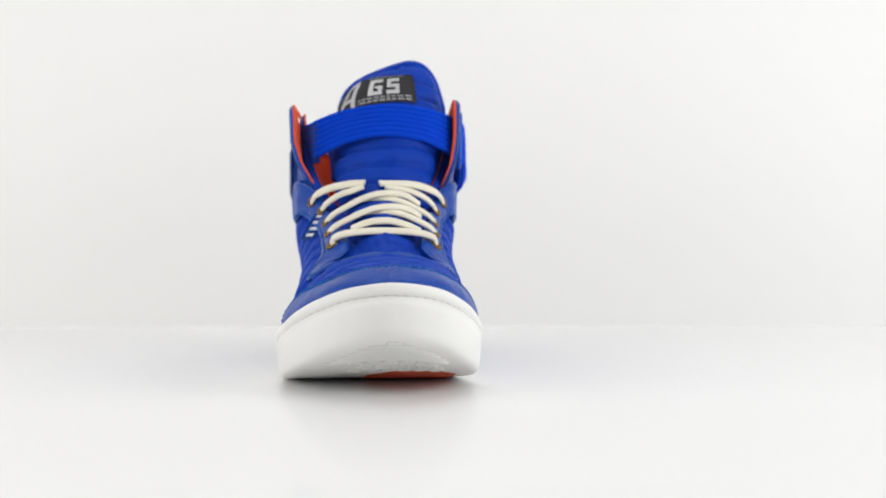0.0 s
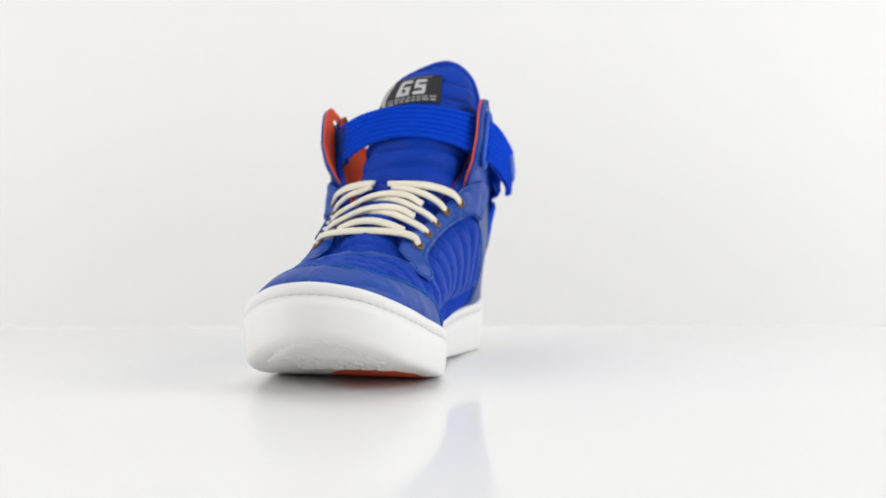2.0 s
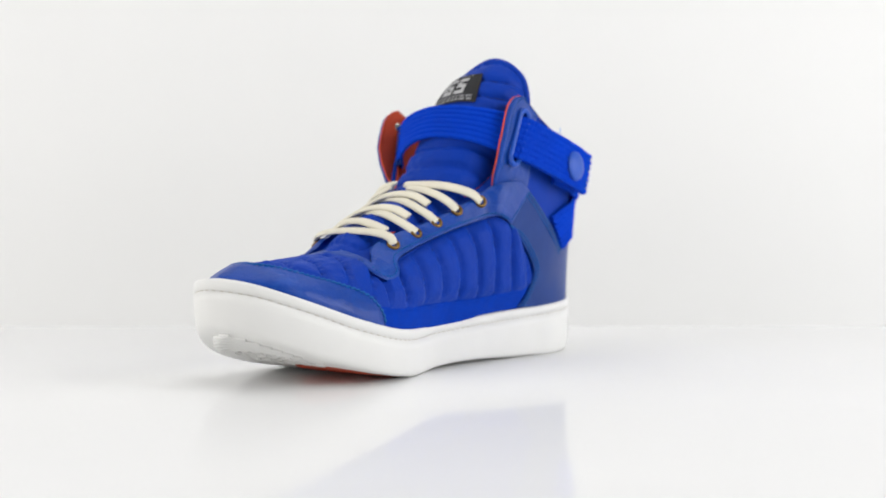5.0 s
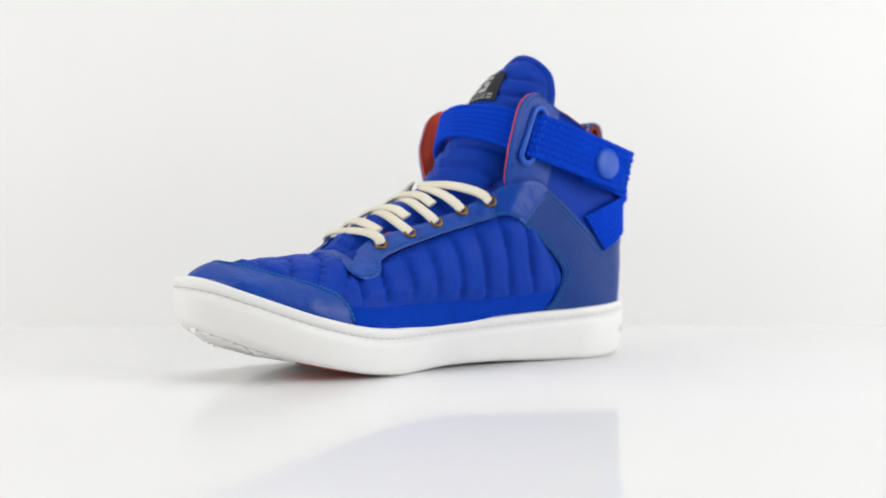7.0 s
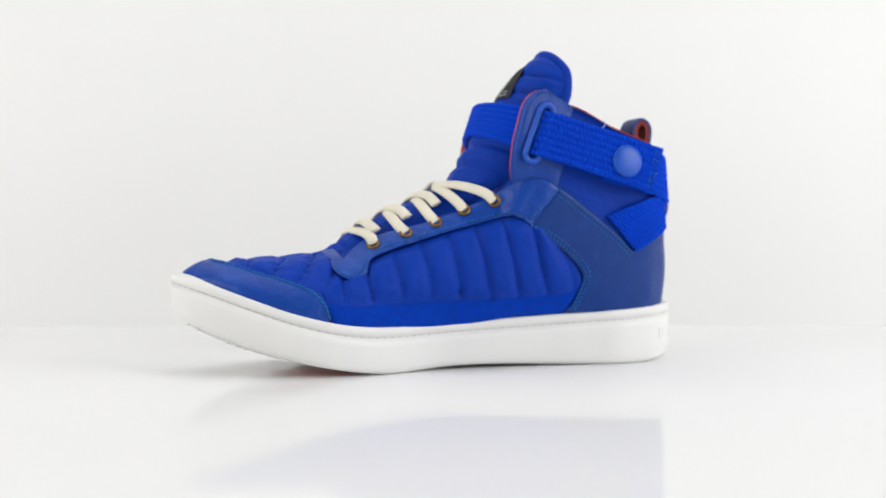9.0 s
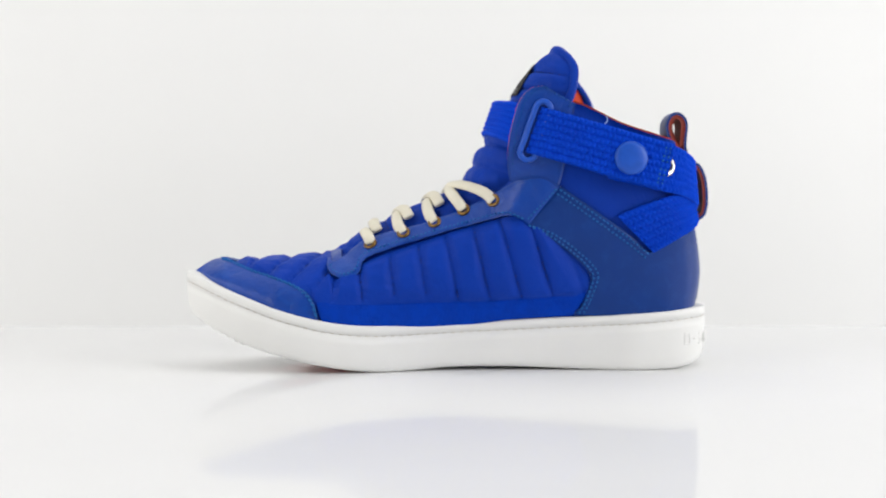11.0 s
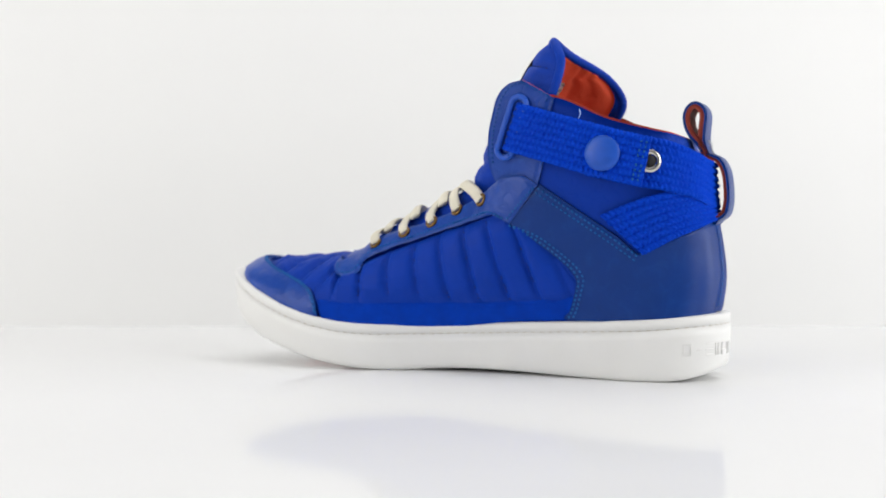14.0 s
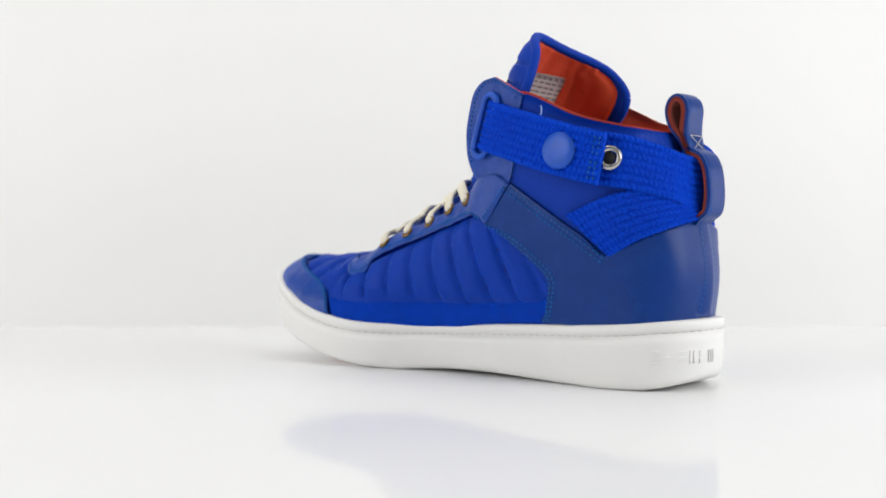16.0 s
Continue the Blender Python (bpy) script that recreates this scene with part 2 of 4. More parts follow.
# body of the upper: ribs from the sole edge to the collar, the lace opening and the crest of the toe
RIBS = [
    [(2, 0, 34), (-0.5, 0, 56), (3, 0, 82), (9, 0, 108), (16, 0, 129)],
    [(9, 22, 34), (6, 21, 56), (9, 24, 82), (14, 29, 108), (19, 31, 130)],
    [(22, 32, 33), (20, 32, 56), (22, 36, 82), (26, 41, 108), (30, 42, 132)],
    [(50, 34, 31), (50, 38, 52), (50, 42, 80), (52, 46, 110), (52, 47, 138)],
    [(82, 31.5, 29), (82, 38.5, 50), (82, 44, 80), (84, 47, 108), (82, 48, 150)],
    [(104, 31, 28), (104, 38, 50), (105, 44, 80), (104, 45, 105), (98, 46, 138)],
    [(125, 30.7, 26), (125, 38, 48), (125, 40.5, 72), (122, 35.8, 94), (117, 33.5, 106)],
    [(156, 31.2, 25), (156, 36, 42), (156, 37.8, 61), (155, 27.5, 82), (153, 20.5, 89)],
    [(192, 39, 25), (192, 40.5, 37), (192, 36.8, 54), (192, 25.3, 69), (190, 16.5, 75)],
    [(210, 42.5, 27), (211, 43, 36), (212, 37, 49), (214, 24, 61), (216, 0, 66)],
    [(235, 43, 32), (236, 41.5, 39), (238, 35, 49), (240, 21, 59), (243, 0, 62.5)],
    [(258, 36, 39), (258, 35, 45), (259, 29, 52), (260, 17, 59), (261, 0, 61.5)],
    [(277, 25, 46.5), (277, 24.5, 51), (276.5, 20, 55), (275.5, 11, 59.5), (275, 0, 61)],
    [(293, 3, 53), (291.5, 3, 55), (287, 2.5, 58), (283, 1.5, 60), (279, 0, 61)],
]
ratio = lambda x: np.interp(x, [0, 85, 130, 170, 205, 240, 268, 288, 300], [1, 1.05, 1.1, 1.2, 1.22, 1.19, 1.14, 1.1, 1.0])


def body_side(sign):
    cols = np.array([spline(r, 25) for r in RIBS])
    g = np.stack([spline(cols[:, j], 110) for j in range(25)], 1)
    if sign < 0:
        base = (1 - np.linspace(0, 1, 25)[None]) ** 1.3
        pinch = np.clip((np.linspace(0, 1, 25) - 0.55) / 0.3, 0, 1)[None] * np.exp(-((g[:, :, 0] - 88) / 22) ** 2)
        g[:, :, 1] *= 1 - 0.07 * pinch
        g[:, :, 1] *= -(1.03 + (ratio(g[:, :, 0]) - 1.03) * base)
    return g


BODY = {1: body_side(1), -1: body_side(-1)}
from mathutils.bvhtree import BVHTree
TREES = {}
for sgn, g in BODY.items():
    nu, nv = g.shape[:2]
    TREES[sgn] = BVHTree.FromPolygons([Vector(p) for p in g.reshape(-1, 3)], [(i * nv + j, (i + 1) * nv + j, (i + 1) * nv + j + 1, i * nv + j + 1) for i in range(nu - 1) for j in range(nv - 1)])


def on_body(p, sign=1):
    """The nearest place on the body, and its outward normal. A missing y is found from the side."""
    if p[1] is None or p[1] != p[1]:
        hit = TREES[sign].ray_cast(Vector((p[0], sign * 200, p[2])), Vector((0, -sign, 0)))
        if hit[0] is None:
            hit = TREES[sign].find_nearest(Vector((p[0], sign * (45 if p[0] < 112 else 42 - 0.28 * (p[0] - 112)), p[2])))
    else:
        hit = TREES[sign].find_nearest(Vector(p))
    n = hit[1]
    if n.dot(Vector((-0.3 if p[0] < 20 else 0.0, sign, 0.35 if p[0] > 120 else 0.0))) < 0:
        n = -n
    return np.array(hit[0]), np.array(n)


for sgn, g in BODY.items():
    v, f = sheet(g, 2.0, np.full(g.shape[:2], -0.7), flip=sgn > 0, edge=0.0)
    part("upper_side", v, f, NYLON, shoe, "blue nylon side of the upper")

def spline_u(pts, n):
    """n points along a Catmull-Rom curve, evenly by control point."""
    p = np.asarray(pts, float)
    q = np.concatenate([[2 * p[0] - p[1]], p, [2 * p[-1] - p[-2]]])
    out = []
    for s in np.linspace(0, len(p) - 1, n):
        i = min(len(p) - 2, int(s))
        u = s - i
        a, b, c, e = q[i], q[i + 1], q[i + 2], q[i + 3]
        out.append(0.5 * (2 * b + (c - a) * u + (2 * a - 5 * b + 4 * c - e) * u * u + (3 * b - a - 3 * c + e) * u ** 3))
    return np.array(out)


def lift(pts, sign):
    """Control points on the body from (x, z), or from (x, y, z) for the left side; the right side is its mirror."""
    out = []
    for q in pts:
        if len(q) == 2:
            out.append(on_body((q[0], float("nan"), q[1]), sign)[0])
        else:
            y = q[1] * (1 if sign > 0 else -ratio(q[0]))
            out.append(on_body((q[0], y, q[2]), sign)[0])
    return np.array(out)


def snap(p, sign):
    return on_body(tuple(p), sign)[0]


def patch(a, b, nu, nv, sign, bulge=6.0):
    """A grid on the body between two curves with matching control points."""
    ca, cb = spline_u(lift(a, sign), nu), spline_u(lift(b, sign), nu)
    g = np.zeros((nu, nv, 3))
    for j, k in enumerate(np.linspace(0, 1, nv)):
        for i in range(nu):
            q = ca[i] * (1 - k) + cb[i] * k
            q[1] += sign * bulge * 4 * k * (1 - k)
            g[i, j] = snap(q, sign)
    return g


def settle(g, sign):
    """Puts an evened grid back onto the body."""
    h = g.copy()
    for i in range(1, g.shape[0] - 1):
        for j in range(1, g.shape[1] - 1):
            h[i, j] = snap(g[i, j], sign if sign else (1 if g[i, j, 1] >= 0 else -1))
    return h


def relax(g, n=2):
    """Evens a grid out inside its edges."""
    for _ in range(n):
        h = g.copy()
        h[1:-1, 1:-1] = 0.5 * g[1:-1, 1:-1] + 0.125 * (g[:-2, 1:-1] + g[2:, 1:-1] + g[1:-1, :-2] + g[1:-1, 2:])
        g = h
    return g


def outward_flip(g, sign):
    n = grid_normals(g)
    ref = np.stack([np.zeros(g.shape[:2]), np.full(g.shape[:2], float(sign)), np.zeros(g.shape[:2])], 2)
    return (n * ref).sum() < 0


def panel(name, g, h, mat, sign, parent, label="", relief=None, deep=1.0, edge=0.7):
    r = np.full(g.shape[:2], float(h)) + (0 if relief is None else relief)
    v, f = sheet(g, deep, r, flip=outward_flip(g, sign), edge=edge)
    return part(name, v, f, mat, parent, label)


def stitches(curve, normals, parent, mat, length=1.7, gap=1.0, width=0.55, name="stitching", rise=0.2):
    """A row of short threads along a curve."""
    d = np.concatenate([[0], np.cumsum(np.linalg.norm(np.diff(curve, axis=0), axis=1))])
    at = lambda s: np.array([np.interp(s, d, curve[:, k]) for k in range(3)])
    an = lambda s: np.array([np.interp(s, d, normals[:, k]) for k in range(3)])
    pieces, s = [], 0.5
    while s + length < d[-1]:
        p0, p1, n = at(s), at(s + length), an(s + length / 2)
        t = (p1 - p0) / max(1e-9, np.linalg.norm(p1 - p0))
        n = n / max(1e-9, np.linalg.norm(n))
        w = np.cross(n, t) * width
        pm = (p0 + p1) / 2 + n * (rise + 0.25)
        v = [p0 - w - n * 0.3, p0 + w - n * 0.3, p1 - w - n * 0.3, p1 + w - n * 0.3, pm - w * 0.7 - t * length * 0.3, pm + w * 0.7 - t * length * 0.3, pm - w * 0.7 + t * length * 0.3, pm + w * 0.7 + t * length * 0.3]
        pieces.append((np.array(v), [(0, 4, 5, 1), (2, 3, 7, 6), (4, 6, 7, 5), (0, 2, 6, 4), (1, 5, 7, 3), (0, 1, 3, 2)]))
        s += length + gap
    if pieces:
        v, f = merge(pieces)
        return part(name, v, f, mat, parent, "", False)


def body_curve(pts, n, sign, h):
    """A curve on the body raised by h, with its normals."""
    c = spline_u(lift(pts, sign), n)
    out, nr = [], []
    for q in c:
        p, m = on_body(tuple(q), sign)
        out.append(p + m * h)
        nr.append(m)
    nr = np.array(nr)
    for _ in range(3):
        nr[1:-1] = (nr[:-2] + nr[1:-1] + nr[2:]) / 3
    return np.array(out), nr


def sew(pts, sign, h, parent, mat=None, n=60, **k):
    c, nr = body_curve(pts, n, sign, h)
    return stitches(c, nr, parent, mat or THREAD, **k)


def shift2(pts, dx, dz):
    return [(q[0] + dx, q[1] + dz) for q in pts]


# lining of the ankle and its padded rim
for sgn, g in BODY.items():
    a = g[:62, 9:].copy()
    n = grid_normals(a) * (1 if sgn > 0 else -1)
    a += n * 3.0
    a[:, -1, 2] += 1.2
    v, f = sheet(a, 1.0, None, flip=sgn < 0, edge=0.0)
    part("lining", v, f, ORANGE, shoe, "orange textile lining")

# quilted side panels, foxing strips, eyestays, heel counters
def quilt_line(x, z):
    """Where a place lies across the quilting, whose seams fan out towards the heel."""
    return x - np.interp(x, [92, 186], [0.37, 0.08]) * (z - 43)


def crumple(u, v, seed):
    """Uneven soft creases from -1 to 1."""
    r = np.random.RandomState(seed)
    out = 0
    for _ in range(7):
        a, w = r.uniform(0, 6.3), r.uniform(0.7, 2.4)
        out = out + np.sin(w * (math.cos(a) * u + math.sin(a) * v) * 2.2 + r.uniform(0, 6.3) + 0.8 * np.sin(u * r.uniform(0.4, 1.2) + v * r.uniform(0.4, 1.2)))
    return out / 3.5


ARM_LOW = [(107, 84), (94, 75.5), (82, 67), (73, 59), (69.5, 53), (71, 46), (74, 37), (77.5, 28)]
ARM_HIGH = [(87.5, 104), (74, 95), (60, 85.5), (47, 76.5), (34.5, 67), (20, 75), (9, 25, 80), (2, 0, 84)]
STAY_LOW = [(216, 62), (217, 58), (215, 54), (210, 51.6), (204, 51.8), (198.5, 55), (194.5, 62), (178, 69), (145, 79), (118, 87), (111, 86.2), (104.5, 83)]
STAY_HIGH = [(215.5, 62), (214.5, 60.5), (212.5, 60), (209.5, 61.5), (205, 64.5), (200.5, 68.5), (191, 75), (172, 82), (145, 93), (118, 105.5), (98.5, 109), (88, 103.8)]
HOLES = [(191.5, 69.4), (173.3, 75.8), (155.6, 82.1), (139, 89), (122.5, 95)]
for sgn in (1, -1):
    low = [(219, 38), (193, 37), (150, 38), (110, 40), (62, 44)]
    high = [(213, 53), (196, 62), (146, 80), (116, 87.5), (98, 85)]
    g = settle(relax(patch(low, high, 150, 26, sgn)), sgn)
    c = quilt_line(g[:, :, 0], g[:, :, 2])
    wave = np.abs(np.sin(math.pi * (c - 90.2) / 17.9))
    puff = 3.1 * (1 - (1 - wave) ** 2.2) * np.clip((g[:, :, 2] - 38) / 8, 0.12, 1)
    puff *= np.clip(np.minimum(np.arange(150), 149 - np.arange(150)) / 12, 0, 1)[:, None] * np.clip((25 - np.arange(26)) / 4, 0, 1)[None]
    seam = 1 - wave
    puff += 0.32 * seam ** 2 * (np.sin(g[:, :, 2] * 1.5 + 1.3 * np.sin(c * 0.21)) + 0.6 * np.sin(g[:, :, 2] * 2.3 + c))
    wrinkle = 0.32 * crumple(c * 0.16, g[:, :, 2] * 0.30, 3) * (0.35 + seam)
    quilt = panel("quilted_side_panel", g, 0.2, NYLON, sgn, shoe, "blue quilted nylon side panel", relief=puff + wrinkle, deep=1.5)
    for k in range(7):
        c0 = 90.2 + 17.9 * k
        zt = np.interp(c0 + 8, [100, 116, 146, 196, 213], [84, 86, 79, 60, 53])
        line = []
        for z in np.linspace(41.5, zt - 1, 5):
            xs = np.linspace(c0 - 4, c0 + 26, 121)
            line.append((float(xs[np.argmin(np.abs(quilt_line(xs, z) - c0))]), float(z)))
        # seam stitches, their dark colour painting shade into the groove
        sew(line, sgn, 0.35, quilt, SEAM_HOLE_SHADE, 40, length=1.3, gap=0.8, width=0.3, rise=0.05, name="quilt_seam")
    g = patch([(222.5, 25), (208, 22.5), (193, 21.5), (150, 23), (110, 25), (78, 27)], [(223, 40), (208, 38.5), (193, 38.5), (150, 39.5), (110, 41), (70, 45)], 80, 10, sgn, 1.0)
    strip = panel("foxing_strip", g, 1.1, SUEDE, sgn, shoe, "bright blue suede strip above the sole")
    sew([(221, 37.6), (208, 36.4), (193, 36.4), (150, 37.4), (110, 38.8), (72, 42.6)], sgn, 1.1, strip, SUEDE, n=120, length=1.8, width=0.35, rise=0.0)
    g = relax(patch(ARM_LOW + [(55, 29), (25, 31), (9, 22, 32), (3, 0, 32)], ARM_HIGH + [(0, 0, 72), (-0.5, 0, 62), (-0.5, 0, 54), (0, 0, 46)], 130, 30, sgn, 8.0), 3)
    g = settle(g, sgn)
    counter = panel("heel_counter", g, 2.0, DARKLEATHER, sgn, shoe, "smooth navy leather heel counter", deep=1.8)
    for dx, dz in ((-1.6, -0.6), (-4.2, -1.2)):
        sew([(107 + dx * 0.9, 84 + dz - 0.6)] + shift2(ARM_LOW[1:-1], dx, dz * -1.2) + [(77.5 + dx, 29)], sgn, 2.05, counter, n=120)
    for dx, dz in ((1.2, -1.6), (2.6, -3.8)):
        sew(shift2(ARM_HIGH[:5], dx, dz), sgn, 2.05, counter, n=100)
    g = settle(relax(patch(STAY_LOW, STAY_HIGH, 120, 14, sgn, 3.0)), sgn)
    stay = panel("eyestay", g, 3.5, LEATHER, sgn, shoe, "blue leather eyestay", deep=3.0, edge=1.2, relief=0.4 * crumple(g[:, :, 0] * 0.13, g[:, :, 2] * 0.16, 8))
    sew([(215, 58), (213.4, 55), (209.5, 53.2), (204.4, 53.6), (200, 56.6), (195.6, 63.6), (178.6, 70.6), (145.5, 80.6), (118, 88.6), (107.5, 86)], sgn, 3.55, stay, n=150, length=1.4)
    sew([(106, 85.5), (98, 94), (89.6, 103)], sgn, 3.55, stay, n=40, length=1.4)
    for x, z in HOLES:
        p, nr = on_body((x, float("nan"), z), sgn)
        nr = np.array(nr)
        e1 = np.cross(nr, [1, 0, 0.3])
        e1 /= np.linalg.norm(e1)
        e2 = np.cross(nr, e1)
        a = np.arange(20) * 2 * math.pi / 20
        ring = p + nr * 3.7 + 2.9 * (np.cos(a)[:, None] * e1 + np.sin(a)[:, None] * e2)
        v, f = tube(ring, 1.0, 8, closed=True, up=nr)
        eye = part("eyelet", v, f, BRASS, stay, "aged brass eyelet, its hole's shade a dark disc")
        # a dark disc paints the shade inside the hole; nothing is cut through
        disc = np.concatenate([[p + nr * 3.5], p + nr * 3.6 + 2.3 * (np.cos(a)[:, None] * e1 + np.sin(a)[:, None] * e2)])
        HOLE_SHADE = (disc, [(0, 1 + k, 1 + (k + 1) % 20) for k in range(20)])
        if sgn < 0:
            HOLE_SHADE = (disc, [q[::-1] for q in HOLE_SHADE[1]])
        v, f = merge([(v, f), HOLE_SHADE])
        eye.data = shoe_mesh("eyelet", v, f, BRASS)
        eye.data.materials.append(SEAM_HOLE_SHADE)
        for poly in list(eye.data.polygons)[-20:]:
            poly.material_index = 1


def cross_patch(back, front, nu, nv, half):
    """A grid over the vamp, across the shoe, between two edges given as x over y."""
    g = np.zeros((nu, nv, 3))
    for i, y in enumerate(np.linspace(-half, half, nu)):
        for j, k in enumerate(np.linspace(0, 1, nv)):
            x = back(y) * (1 - k) + front(y) * k
            s = 1 if y >= 0 else -1
            hit = TREES[s].ray_cast(Vector((x, y if abs(y) > 0.8 else 0.8 * s, 150)), Vector((0, 0, -1)))
            g[i, j] = hit[0] if hit[0] is not None else TREES[s].find_nearest(Vector((x, y, 55)))[0]
    return g


def sheet_up(name, g, h, mat, parent, label="", relief=None, deep=1.5, edge=0.7):
    r = np.full(g.shape[:2], float(h)) + (0 if relief is None else relief)
    n = grid_normals(g)
    v, f = sheet(g, deep, r, flip=n[:, :, 2].mean() < 0, edge=edge)
    return part(name, v, f, mat, parent, label)


g = relax(cross_patch(lambda y: 212.0, lambda y: 272 - 0.021 * y * y, 70, 80, 43), 4)
fade = np.clip((np.arange(80) - 1) / 8, 0, 1) * np.clip((78 - np.arange(80)) / 9, 0, 1)
fade = fade[None] * np.clip(np.minimum(np.arange(70), 69 - np.arange(70)) / 5, 0, 1)[:, None]
c = g[:, :, 0] - 0.015 * g[:, :, 1] ** 2
wave = np.abs(np.sin(math.pi * (c - 220.5) / 18.3))
vamp = sheet_up("quilted_vamp", g, 0.2, NYLON, shoe, "blue quilted nylon vamp", relief=fade * (2.6 * (1 - (1 - wave) ** 2.2) + 0.45 * (1 - wave) ** 2 * np.sin(g[:, :, 1] * 1.5 + np.sin(c)) + 0.4 * crumple(c * 0.2, g[:, :, 1] * 0.22, 5)))
for k in range(-1, 3):
    c0 = 220.5 + 18.3 * k
    nv_ = grid_normals(g)
    nv_ *= np.sign(nv_[35, 40, 2])
    cu, cn = [], []
    for i in range(5, 65):
        j = int(np.argmin(np.abs(c[i] - c0)))
        if 4 < j < 74:
            cu.append(g[i, j] + nv_[i, j] * 0.35)
            cn.append(nv_[i, j])
    if len(cu) > 8:
        stitches(np.array(cu), np.array(cn), vamp, SEAM_HOLE_SHADE, length=1.3, gap=0.8, width=0.3, name="quilt_seam", rise=0.05)
g = relax(cross_patch(lambda y: 209.0, lambda y: 215.5 - 0.002 * y * y, 50, 8, 32), 12)
band = sheet_up("throat_band", g, 2.0, LEATHER, shoe, "blue leather band across the throat", deep=2.0)

CAP_IN = [(221, 46.5, 28), (224, 44, 40), (230, 40, 47), (243, 34, 52), (257, 27, 56.5), (269, 15, 60.5), (276, 0, 61.5)]
CAP_OUT = [(221, 47.5, 27), (233, 45, 30), (247, 41, 35.5), (261, 34.5, 41), (276, 25.5, 47), (288.5, 14, 52), (293.5, 0, 54)]
both = lambda pts: [(x, y, z) for x, y, z in pts] + [(x, -y * float(ratio(x)), z) for x, y, z in pts[-2::-1]]
ca, cb = spline_u(both(CAP_IN), 120), spline_u(both(CAP_OUT), 120)
g = np.zeros((120, 16, 3))
for i in range(120):
    for j, k in enumerate(np.linspace(0, 1, 16)):
        q = ca[i] * (1 - k) + cb[i] * k + np.array([2, 0, 4]) * 4 * k * (1 - k)
        g[i, j] = snap(q, 1 if q[1] >= 0 else -1)
g = settle(relax(g, 4), 0)
cap = sheet_up("toe_cap", g, 2.6, LEATHER, shoe, "smooth blue leather toe cap", deep=2.0, edge=1.0, relief=0.3 * crumple(g[:, :, 0] * 0.1, g[:, :, 1] * 0.1, 12))
nn = grid_normals(g)
nn *= np.sign(nn[60, 8, 2])
for j, k in ((1, 0.1), (2, 0.0)):
    cu = g[2:-2, j] * (1 - k) + g[2:-2, j + 1] * k + nn[2:-2, j + 1] * 2.7
    stitches(cu, nn[2:-2, j + 1], cap, THREAD, length=2.0, gap=0.9, width=0.6, rise=0.25)

# heel strip
g = np.zeros((40, 9, 3))
for i, z in enumerate(np.linspace(34.5, 122, 40)):
    for j, y in enumerate(np.linspace(-1, 1, 9) * (9.5 + 4.5 * max(0.0, 1 - (z - 34) / 22))):
        s = 1 if y >= 0 else -1
        g[i, j] = TREES[s].find_nearest(Vector((-12, y, z)))[0]
g = relax(g, 4)
n = grid_normals(g)
v, f = sheet(g, 1.5, np.full(g.shape[:2], 2.6), flip=n[:, :, 0].mean() > 0, edge=0.8)
heel_strip = part("heel_strip", v, f, DARKLEATHER, shoe, "navy leather strip up the heel")
n *= -np.sign(n[20, 4, 0])
for j in (1, 7):
    stitches(g[1:-1, j] + n[1:-1, j] * 2.45, n[1:-1, j], heel_strip, THREAD, length=1.8, width=0.4, rise=0.0)

# tongue
TONGUE = [
    [(206, 15, 58), (212, 9, 63), (216, 0, 65), (212, -9, 63), (206, -15, 58)],
    [(190, 18, 69.5), (193, 11, 76.5), (194, 0, 79.5), (193, -11, 76.5), (190, -18, 69.5)],
    [(150, 24, 84), (157, 15, 92.5), (160, 1, 96), (157, -15, 92.5), (150, -24, 84)],
    [(120, 29.5, 97), (133, 21, 103), (139, 3, 105.5), (133, -17, 103), (120, -25.5, 97)],
    [(104, 37, 116), (121, 24.5, 124), (128, 6, 124), (119, -15, 121), (96, -26, 116)],
    [(92, 42, 136), (109, 30, 142), (116, 10, 144), (103, -15, 140), (76, -28, 134)],
    [(82, 43, 154), (99, 33, 158), (107, 13, 160), (95, -14, 156), (61.5, -22.5, 146)],
    [(79, 40, 167), (91.5, 33, 171), (97.5, 17, 172.5), (86, -9, 169), (60, -22, 156)],
    [(80, 36.5, 177), (86.2, 29, 182.2), (88.3, 19.5, 183.0), (81.5, -3, 175.8), (63, -22, 168)],
]
cols = np.array([spline(r, 41) for r in TONGUE])
TG = np.stack([spline_u(cols[:, j], 130) for j in range(41)], 1)


def round_corner(g, rows, cols, right):
    """Draws a corner of the tongue's top in to a quarter circle."""
    h, nu, nv = g.copy(), g.shape[0], g.shape[1]
    for i in range(nu - rows, nu):
        for k in range(cols):
            j = nv - cols + k if right else cols - 1 - k
            u, w = (i - (nu - rows)) / (rows - 1), k / (cols - 1)
            big, r = max(u, w), math.hypot(u, w)
            if r < 1e-6:
                continue
            a, b = u * big / r, w * big / r
            fi, fk = nu - rows + a * (rows - 1), b * (cols - 1)
            fj = nv - cols + fk if right else cols - 1 - fk
            i0, j0 = min(nu - 2, int(fi)), min(nv - 2, int(fj))
            s, q = fi - i0, fj - j0
            h[i, j] = (g[i0, j0] * (1 - s) + g[i0 + 1, j0] * s) * (1 - q) + (g[i0, j0 + 1] * (1 - s) + g[i0 + 1, j0 + 1] * s) * q
    return h


TG = round_corner(round_corner(TG, 24, 17, True), 10, 9, False)
tn = grid_normals(TG)
tflip = tn[60, 20, 0] < 0
lev = np.linspace(0, 8, 130)
arc = np.interp(lev, range(9), np.concatenate([[0], np.cumsum(np.linalg.norm(np.diff(cols[:, 20], axis=0), axis=1))]))
puff = 3.0 * (1 - (1 - np.abs(np.sin(math.pi * arc / 12.6))) ** 2.2)
